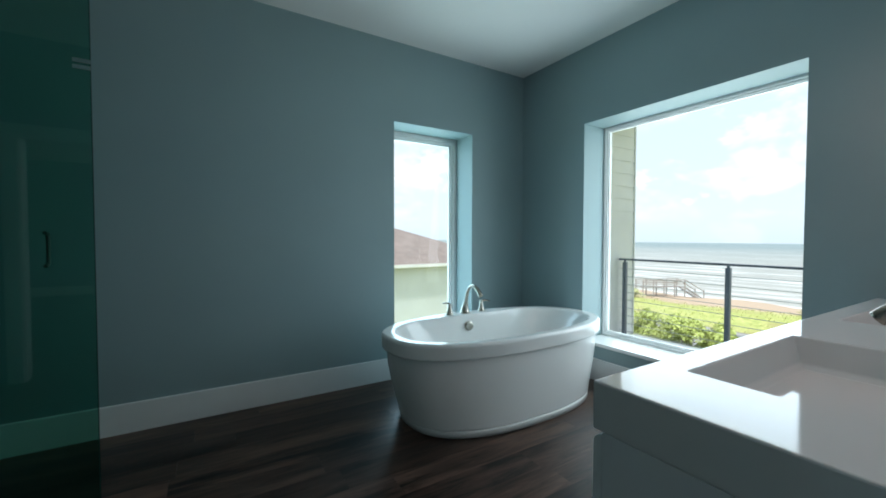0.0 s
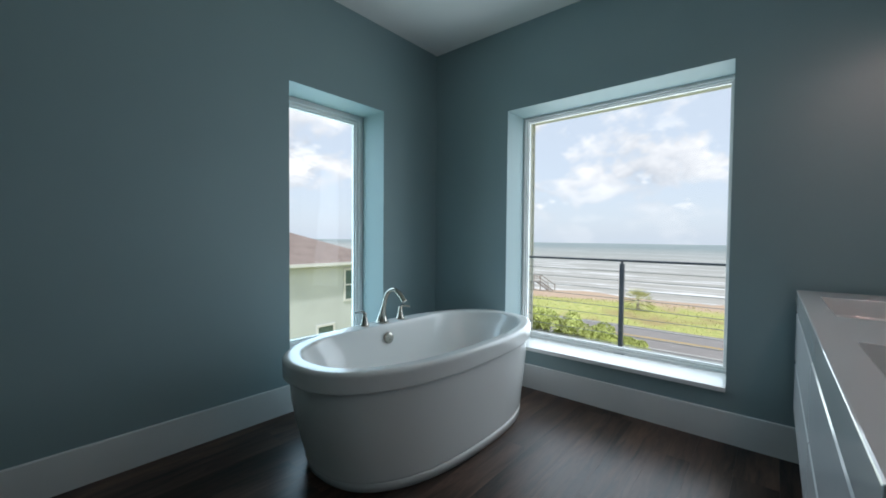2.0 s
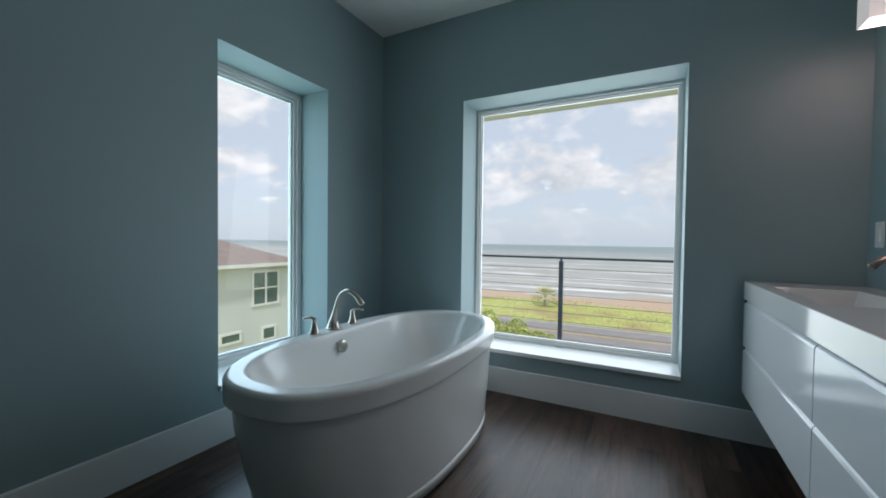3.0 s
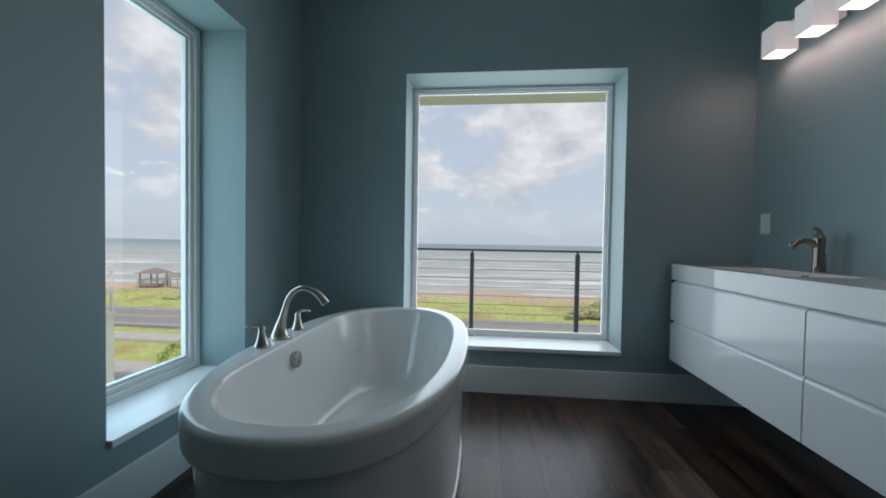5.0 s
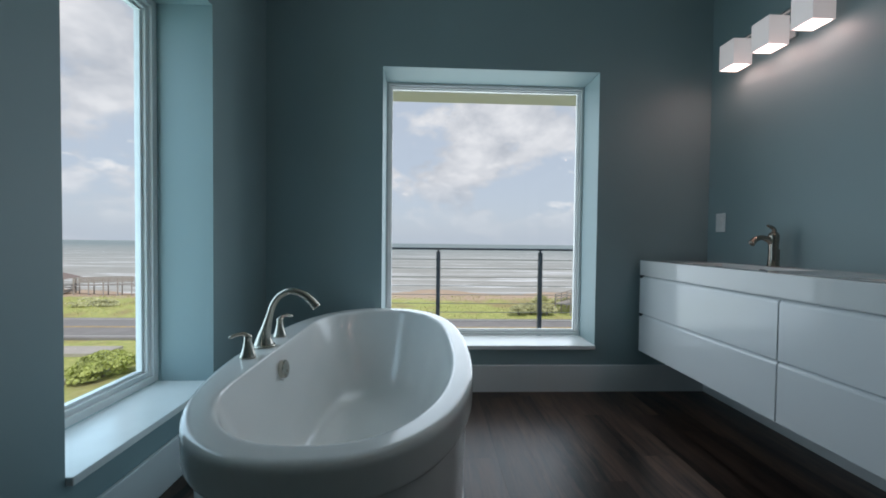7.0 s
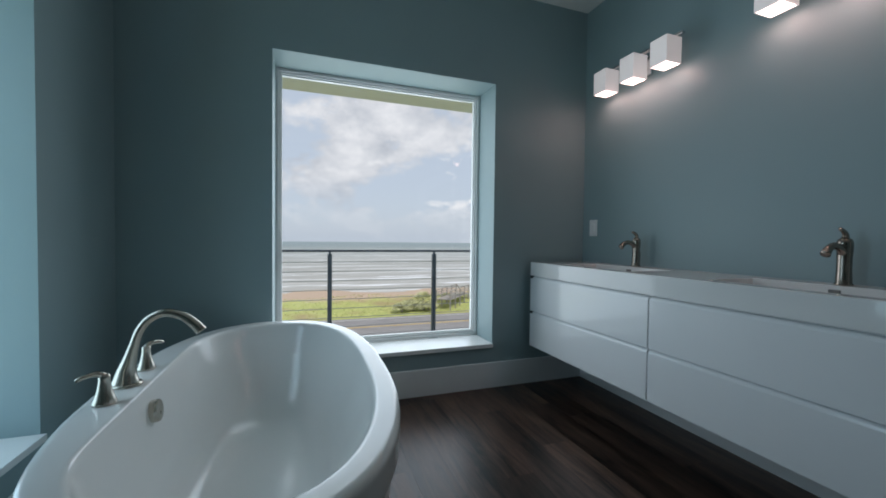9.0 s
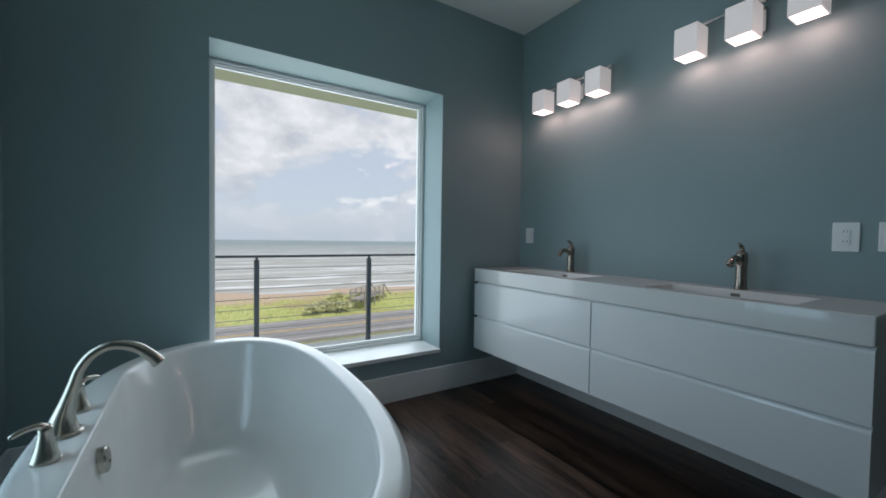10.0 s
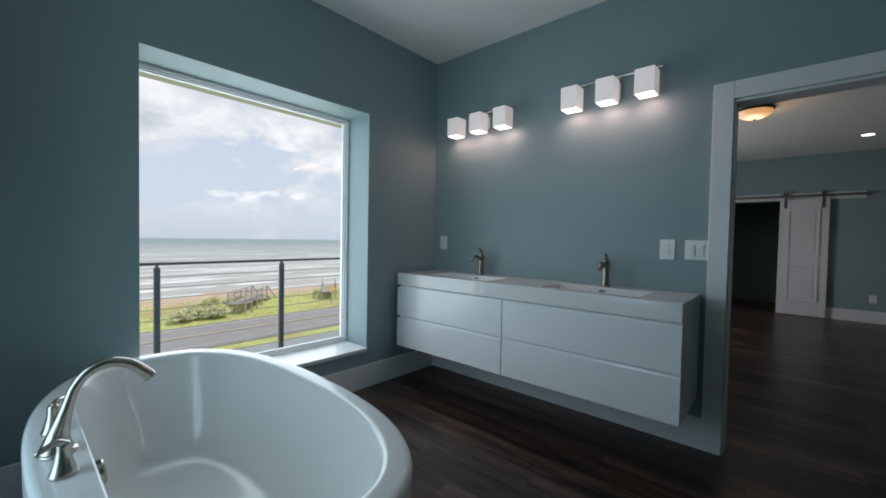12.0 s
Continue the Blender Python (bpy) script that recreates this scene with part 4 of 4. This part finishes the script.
def ground_z(x, y):
    z = GROUND
    if x > ROAD1 + 0.8:
        t = min(1.0, (x - ROAD1 - 0.8) / 6)
        z += t * (0.35 + 0.55 * noise.noise((x * 0.16, y * 0.09, 0.3)))
    if x > 54:
        z -= (x - 54) * 0.075
    if 0 < x < ROAD0 - 2:
        z += 0.15 * noise.noise((x * 0.2, y * 0.2, 4.0))
    return z


for i, x in enumerate(xs):
    for j, y in enumerate(ys):
        grid[i, j] = bm.verts.new((x, y, ground_z(x, y)))
for i in range(len(xs) - 1):
    for j in range(len(ys) - 1):
        bm.faces.new((grid[i, j], grid[i + 1, j], grid[i + 1, j + 1], grid[i, j + 1]))
setting("ground", bm, GRASS, "grassy dune ground running down to a sandy beach", "ground", smooth=True)
bm = bmesh.new()
prev = None
for x, z in ((60, -8.25), (250, -8.35), (500, -8.8), (820, -9.6), (1800, -19.3), (4600, -51.0)):
    cur = [bm.verts.new((x, yy, z)) for yy in (-4500, 4500)]
    if prev:
        bm.faces.new((prev[0], cur[0], cur[1], prev[1]))
    prev = cur
setting("water", bm, SEA, "grey-green sea with white surf near the beach", "sea")
setting("road", bbox_bm(ROAD0, ROAD1, -600, 600, GROUND - 0.3, GROUND + 0.19), ASPHALT, "grey asphalt coast road with painted lines", "road")
RM = (ROAD0 + ROAD1) / 2
for nm, x, w, mm, lb in (("road_line_yellow", RM - 0.16, 0.12, YELLOW, "yellow centre line on the road"), ("road_line_yellow_b", RM + 0.16, 0.12, YELLOW, "yellow centre line on the road"),
                         ("road_line_white", ROAD0 + 0.7, 0.13, WHITE_LINE, "white edge line on the road"), ("road_line_white_b", ROAD1 - 0.7, 0.13, WHITE_LINE, "white edge line on the road")):
    setting(nm, bbox_bm(x - w / 2, x + w / 2, -600, 600, GROUND + 0.185, GROUND + 0.195), mm, lb, "road marking")
setting("driveway", bbox_bm(18.4, 23.6, 22.6, 27.0, GROUND - 0.3, GROUND + 0.22), CONCRETE, "pale concrete driveway beside the neighbouring house", "driveway")
setting("pavement", bbox_bm(28.6, 30.6, 25, 300, GROUND - 0.3, GROUND + 0.20), CONCRETE, "pale concrete footpath beside the road", "pavement")


def leaf_cloud(bm, centre, size, count, leaf, rng):
    """Many small folded leaves scattered through uneven lumps."""
    lumps = [(Vector((rng.uniform(-0.6, 0.6) * size[0], rng.uniform(-0.6, 0.6) * size[1], rng.uniform(0.1, 0.75) * size[2])), rng.uniform(0.25, 0.5)) for _ in range(14)]
    for _ in range(count):
        c, r = rng.choice(lumps)
        d = Vector((rng.gauss(0, 1), rng.gauss(0, 1), rng.gauss(0, 1))).normalized() * (r * rng.uniform(0.75, 1.0))
        p = Vector(centre) + c + Vector((d.x * size[0], d.y * size[1], abs(d.z) * size[2] * 0.8))
        n = (d + Vector((rng.uniform(-0.7, 0.7), rng.uniform(-0.7, 0.7), rng.uniform(-0.2, 0.9)))).normalized()
        a = n.orthogonal().normalized()
        a.rotate(Matrix.Rotation(rng.uniform(0, 6.28), 3, n))
        b = n.cross(a)
        s = leaf * rng.uniform(0.6, 1.3)
        q = [bm.verts.new(p + a * s), bm.verts.new(p + b * s * 0.6), bm.verts.new(p - a * s), bm.verts.new(p - b * s * 0.6)]
        bm.faces.new(q)


def shrub(at, size, count, leaf, seed, material, label):
    rng = random.Random(seed)
    t = thing("shrub", label, "shrub", "shrubs by the road", at=at)
    bm = bmesh.new()
    leaf_cloud(bm, (0, 0, 0), size, count, leaf, rng)
    part("foliage", bm, material, t)
    st = bmesh.new()
    for k in range(5):
        tube(st, [(rng.uniform(-0.2, 0.2), rng.uniform(-0.2, 0.2), -0.2), (rng.uniform(-0.4, 0.4) * size[0], rng.uniform(-0.4, 0.4) * size[1], size[2] * 0.6)], [0.05, 0.02], 6)
    part("stems", st, TIMBER, t)
    return t


def palm(at, h, r, seed, label):
    rng = random.Random(seed)
    t = thing("palm", label, "palm", "palms on the dune", at=at)
    part("trunk", tube(bmesh.new(), [(0, 0, -0.3), (0.03, 0.02, h * 0.5), (0, 0.05, h)], [0.22, 0.18, 0.16], 10), TIMBER, t)
    bm = bmesh.new()
    for k in range(46):
        az, el = rng.uniform(0, 6.28), rng.uniform(-0.35, 1.45)
        d = Vector((math.cos(az) * math.cos(el), math.sin(az) * math.cos(el), math.sin(el)))
        side = d.cross(Vector((0, 0, 1))).normalized()
        stem = Vector((0, 0.05, h)) + d * r * 0.45
        for q in range(11):
            fa = (q / 10 - 0.5) * 2.2
            tip = d * math.cos(fa) + side * math.sin(fa)
            e = stem + tip * r * rng.uniform(0.5, 0.65) - Vector((0, 0, 0.14 * r))
            w = tip.cross(d.orthogonal()).normalized() * 0.035
            v = [bm.verts.new(stem - w), bm.verts.new(stem + w), bm.verts.new(e)]
            bm.faces.new(v)
        w = side * 0.015
        v = [bm.verts.new(Vector((0, 0.05, h)) - w), bm.verts.new(Vector((0, 0.05, h)) + w), bm.verts.new(stem + w), bm.verts.new(stem - w)]
        bm.faces.new(v)
    part("fronds", bm, LEAF2, t)
    return t


for k, (x, y, sx, sy, sz) in enumerate(((24.3, 21.6, 1.7, 1.7, 1.2), (26.0, 23.0, 1.5, 1.5, 1.1), (30.0, 20.0, 1.8, 2.0, 3.3), (30.2, 17.4, 1.8, 1.9, 3.1), (29.6, 15.0, 1.9, 1.9, 3.1), (30.4, 12.6, 1.7, 1.9, 2.8),
                                        (29.6, -6.5, 0.7, 0.9, 0.7), (27.0, 18.6, 2.0, 2.2, 2.3), (26.5, 14.0, 2.0, 2.2, 1.7), (30.0, 10.4, 1.6, 1.8, 2.3), (30.6, 8.4, 1.3, 1.5, 1.5))):
    shrub((x, y, GROUND), (sx, sy, sz), 5200, 0.105, 40 + k, LEAF, "rounded yellow-green shrub on the grass")
for k, (x, y, sx, sy, sz) in enumerate(((43.8, -8.4, 1.0, 1.3, 0.9), (44.4, -9.9, 1.2, 1.5, 1.2), (43.9, -11.6, 1.1, 1.3, 1.0), (49.5, -15.5, 1.2, 1.6, 1.2), (51.5, 33.5, 1.8, 2.2, 1.3), (47.0, 40.5, 1.5, 2.8, 0.9))):
    shrub((x, y, GROUND + 0.3), (sx, sy, sz), 3000, 0.10, 70 + k, LEAF2, "low grey-green shrub on the dune")
palm((49.5, 12.6, GROUND + 0.3), 1.1, 2.0, 5, "short fan palm on the grassy dune")
palm((44.6, -11.2, GROUND + 0.3), 0.9, 1.5, 6, "short fan palm on the grassy dune")

# dune grass
rng = random.Random(9)
bm = bmesh.new()
for _ in range(9000):
    x, y = rng.uniform(ROAD1 + 0.6, 56), rng.uniform(-50, 70)
    z = ground_z(x, y)
    hh, w, a = rng.uniform(0.06, 0.20), 0.05, rng.uniform(0, 6.28)
    dx, dy = math.cos(a) * w, math.sin(a) * w
    v = [bm.verts.new((x - dx, y - dy, z - 0.03)), bm.verts.new((x + dx, y + dy, z - 0.03)), bm.verts.new((x + rng.uniform(-0.2, 0.2), y + rng.uniform(-0.2, 0.2), z + hh))]
    bm.faces.new(v)
tagged(part("dune_grass", bm, mat("dune_grass_blades", (0.46, 0.47, 0.17), 0.8, vary=0.3, scale=0.4)), "yellow-green grass tufts on the dune", "grass", "", "stuff")


def walkover(at, turn, label, steps=7):
    """A timber boardwalk over the dune with rails and a stair down."""
    t = thing("beach_walkover", label, "boardwalk", "beach walkovers", at=at, turn=turn)
    L, W, H = 7.0, 1.8, 1.1
    for k in range(14):
        part("deck_board", bbox_bm(k * 0.5, k * 0.5 + 0.46, -W / 2, W / 2, H - 0.06, H), TIMBER, t)
    for s in (-W / 2, W / 2):
        for k in range(5):
            part("post", bbox_bm(k * 1.7 - 0.06, k * 1.7 + 0.06, s - 0.06, s + 0.06, -0.6, H + 1.1), TIMBER, t)
        for z in (0.45, 0.75, 1.05):
            part("rail", bbox_bm(-0.1, L, s - 0.05, s + 0.05, H + z - 0.06, H + z + 0.06), TIMBER, t)
        bm = tube(bmesh.new(), [(L, s, H + 1.0), (L + 3.0, s, 0.3)], 0.07, 6)
        part("stair_rail", bm, TIMBER, t)
        part("stair_post", bbox_bm(L + 2.9, L + 3.02, s - 0.06, s + 0.06, -1.2, 0.6), TIMBER, t)
        part("stringer", tube(bmesh.new(), [(L, s, H - 0.15), (L + 3.0, s, -0.9)], 0.10, 6), TIMBER, t)
    for k in range(steps):
        part("tread", bbox_bm(L + k * 0.42, L + k * 0.42 + 0.34, -W / 2, W / 2, H - 0.25 - k * 0.27, H - 0.19 - k * 0.27), TIMBER, t)
    return t


walkover((56.5, 35.0, GROUND + 0.2), -25, "weathered timber beach walkover with rails and stairs")
walkover((44.3, -13.6, GROUND + 0.2), -42, "weathered timber beach walkover beside the dune shrubs")
walkover((46.0, -25.8, GROUND + 0.2), -32, "weathered timber beach walkover farther along the beach")

sign = thing("road_sign", "yellow square warning sign on a post by the road", "road sign", at=(43.0, -24.3, GROUND + 0.2))
part("post", tube(bmesh.new(), [(0, 0, -0.3), (0, 0, 2.3)], 0.04, 8), TIMBER, sign)
bm = bbox_bm(-0.012, 0.012, -0.34, 0.34, -0.34, 0.34, 0.003)
bmesh.ops.rotate(bm, verts=bm.verts[:], cent=(0, 0, 0), matrix=Matrix.Rotation(radians(45), 3, "X"))
bmesh.ops.translate(bm, verts=bm.verts[:], vec=(-0.055, 0, 1.95))
part("sign_plate", bm, YELLOW, sign, "yellow painted sign plate")
gz = thing("beach_pavilion", "weathered timber pavilion with a hip roof above the beach", "pavilion", at=(59.0, 55.5, GROUND - 0.5), turn=10)
gz.scale = (0.66, 0.66, 0.80)
for sx in (-2.0, 2.0):
    for sy in (-2.0, 2.0):
        part("post", bbox_bm(sx - 0.12, sx + 0.12, sy - 0.12, sy + 0.12, -0.6, 3.6), TIMBER, gz)
part("deck", bbox_bm(-2.6, 2.6, -2.6, 2.6, 1.0, 1.15), TIMBER, gz)
for s in (-2.4, 2.4):
    for z in (1.5, 1.9, 2.2):
        part("rail", bbox_bm(-2.5, 2.5, s - 0.05, s + 0.05, z - 0.06, z + 0.06), TIMBER, gz)
        part("rail", bbox_bm(s - 0.05, s + 0.05, -2.5, 2.5, z - 0.06, z + 0.06), TIMBER, gz)
bm = bmesh.new()
r0 = [bm.verts.new((sx * 2.9, sy * 2.9, 3.5)) for sx, sy in ((-1, -1), (1, -1), (1, 1), (-1, 1))]
r1 = [bm.verts.new((sx * 1.2, sy * 0.05, 4.5)) for sx, sy in ((-1, -1), (1, -1), (1, 1), (-1, 1))]
for k in range(4):
    bm.faces.new((r0[k], r0[(k + 1) % 4], r1[(k + 1) % 4], r1[k]))
bm.faces.new(r1)
bm.faces.new(r0[::-1])
part("roof", bm, ROOF_M, gz)
walkover((59.0, 53.0, GROUND + 0.2), -70, "weathered timber stairs descending beside the beach pavilion")

setting("building_base", bbox_bm(BED_W - 0.15, OUT_E, BED_S - 1.7, OUT_N, GROUND - 0.3, -0.201), SIDING, "white lower storeys under the rooms", "building")

# ---------- neighbouring house ----------
NX0, NX1, NY0, NY1, EAVE = 1.0, 16.6, 20.0, 32.0, -0.30
nh = thing("neighbour_house", "pale green stucco house with a brown shingle hip roof", "house", at=(0, 0, 0))
part("wall", bbox_bm(NX0, NX1, NY0, NY1, GROUND - 0.3, EAVE), STUCCO, nh)
bm = bmesh.new()
e = 0.45
lo = [bm.verts.new(p) for p in ((NX0 - e, NY0 - e, EAVE), (NX1 + e, NY0 - e, EAVE), (NX1 + e, NY1 + e, EAVE), (NX0 - e, NY1 + e, EAVE))]
ym = (NY0 + NY1) / 2
hi = [bm.verts.new(p) for p in ((NX0 + 6.0, ym, EAVE + 2.5), (NX1 - 6.0, ym, EAVE + 2.5))]
for f in ((lo[0], lo[1], hi[1], hi[0]), (lo[1], lo[2], hi[1]), (lo[2], lo[3], hi[0], hi[1]), (lo[3], lo[0], hi[0]), tuple(lo[::-1])):
    bm.faces.new(f)
part("roof", bm, ROOF_M, nh, "brown-grey shingle hip roof")
part("gutter", bbox_bm(NX0 - e, NX1 + e, NY0 - e - 0.10, NY0 - e, EAVE - 0.16, EAVE + 0.01), TRIM, nh, "white gutter along the eave")
part("gutter", bbox_bm(NX1 + e, NX1 + e + 0.10, NY0 - e - 0.1, NY1 + e, EAVE - 0.16, EAVE + 0.01), TRIM, nh, "white gutter along the eave")


def house_window(x0, x1, z0, z1, bars):
    wpart = part("window", bbox_bm(x0, x1, NY0 - 0.03, NY0 - 0.004, z0, z1), HWIN, nh, "white-framed house window")
    bm = bmesh.new()
    frame_rect(bm, x0 - 0.10, x1 + 0.10, z0 - 0.10, z1 + 0.10, 0.12, NY0 - 0.07, NY0 - 0.002, "x")
    part("window_frame", bm, TRIM, wpart)
    if bars:
        bm = bmesh.new()
        xm, zm = (x0 + x1) / 2, (z0 + z1) / 2
        box(bm, xm - 0.05, xm + 0.05, NY0 - 0.06, NY0 - 0.0295, z0, z1)
        box(bm, x0, xm - 0.05, NY0 - 0.06, NY0 - 0.0295, zm - 0.04, zm + 0.04)
        box(bm, xm + 0.05, x1, NY0 - 0.06, NY0 - 0.0295, zm - 0.04, zm + 0.04)
        part("muntin", bm, TRIM, wpart)


house_window(13.95, 15.5, -2.55, -0.80, True)
house_window(12.15, 13.15, -4.30, -3.90, False)
house_window(14.55, 15.3, -4.55, -3.95, False)
house_window(6.5, 8.05, -2.55, -0.80, True)
part("corner_trim", bbox_bm(NX1 - 0.12, NX1 + 0.02, NY0 - 0.02, NY0 + 0.12, GROUND, EAVE - 0.16), TRIM, nh)
part("balcony", bbox_bm(NX1 + 0.02, NX1 + 1.5, NY0 + 0.3, NY0 + 4.0, -3.0, -2.8), TRIM, nh, "white side balcony")
bm = bmesh.new()
for k in range(4):
    box(bm, NX1 + 1.38, NX1 + 1.48, NY0 + 0.35 + k * 1.15, NY0 + 0.45 + k * 1.15, -2.8, -0.7)
box(bm, NX1 + 0.2, NX1 + 0.3, NY0 + 0.35, NY0 + 0.45, -2.8, -0.7)
box(bm, NX1 + 0.02, NX1 + 1.5, NY0 + 0.34, NY0 + 0.46, -1.85, -1.75)
box(bm, NX1 + 1.37, NX1 + 1.49, NY0 + 0.46, NY0 + 4.0, -1.85, -1.75)
box(bm, NX1 + 0.02, NX1 + 1.5, NY0 + 0.34, NY0 + 0.46, -0.8, -0.7)
part("balcony_frame", bm, TRIM, nh, "white balcony posts and rails")
part("lower_wall", bbox_bm(NX1 + 0.02, NX1 + 1.45, NY0 + 0.3, NY0 + 3.9, GROUND - 0.3, -3.0), STUCCO, nh)

# ---------- floor planks ----------
PW, PL = 0.178, 1.22


def plank_mesh(length, width):
    return mesh_of("plank", bbox_bm(0, length, 0, width, -0.008, 0, 0.0), FLOOR_WOOD)


full = plank_mesh(PL - 0.0004, PW - 0.0004)
rng = random.Random(3)
rest = bmesh.new()
count = 0
y = NORTH
while y > BED_S - 1.5:
    x0, x1 = (WEST, EAST) if y - PW > S_BACK - 0.3 else (BED_W, EAST)
    if x1 > EAST - 0.001:
        x1 = EAST
    x = x0 - rng.uniform(0, PL)
    while x < x1:
        a, b = max(x, x0), min(x + PL, x1)
        if b - a > 0.03:
            near = y > -0.7 or (-1.3 < a < 2.9 and y > -5.4)
            if near and count < 300:
                whole = b - a > PL - 0.01
                ob = new("plank", full if whole else plank_mesh(b - a - 0.0004, PW - 0.0004))
                ob.parent = floor
                ob.location = (a, y - PW, 0)
                count += 1
            else:
                box(rest, a, b - 0.0012, y - PW, y - 0.0012, -0.008, 0)
        x += PL
    y -= PW
if len(rest.verts):
    tagged(part("planks", rest, FLOOR_WOOD, floor), "", "", "", "stuff")
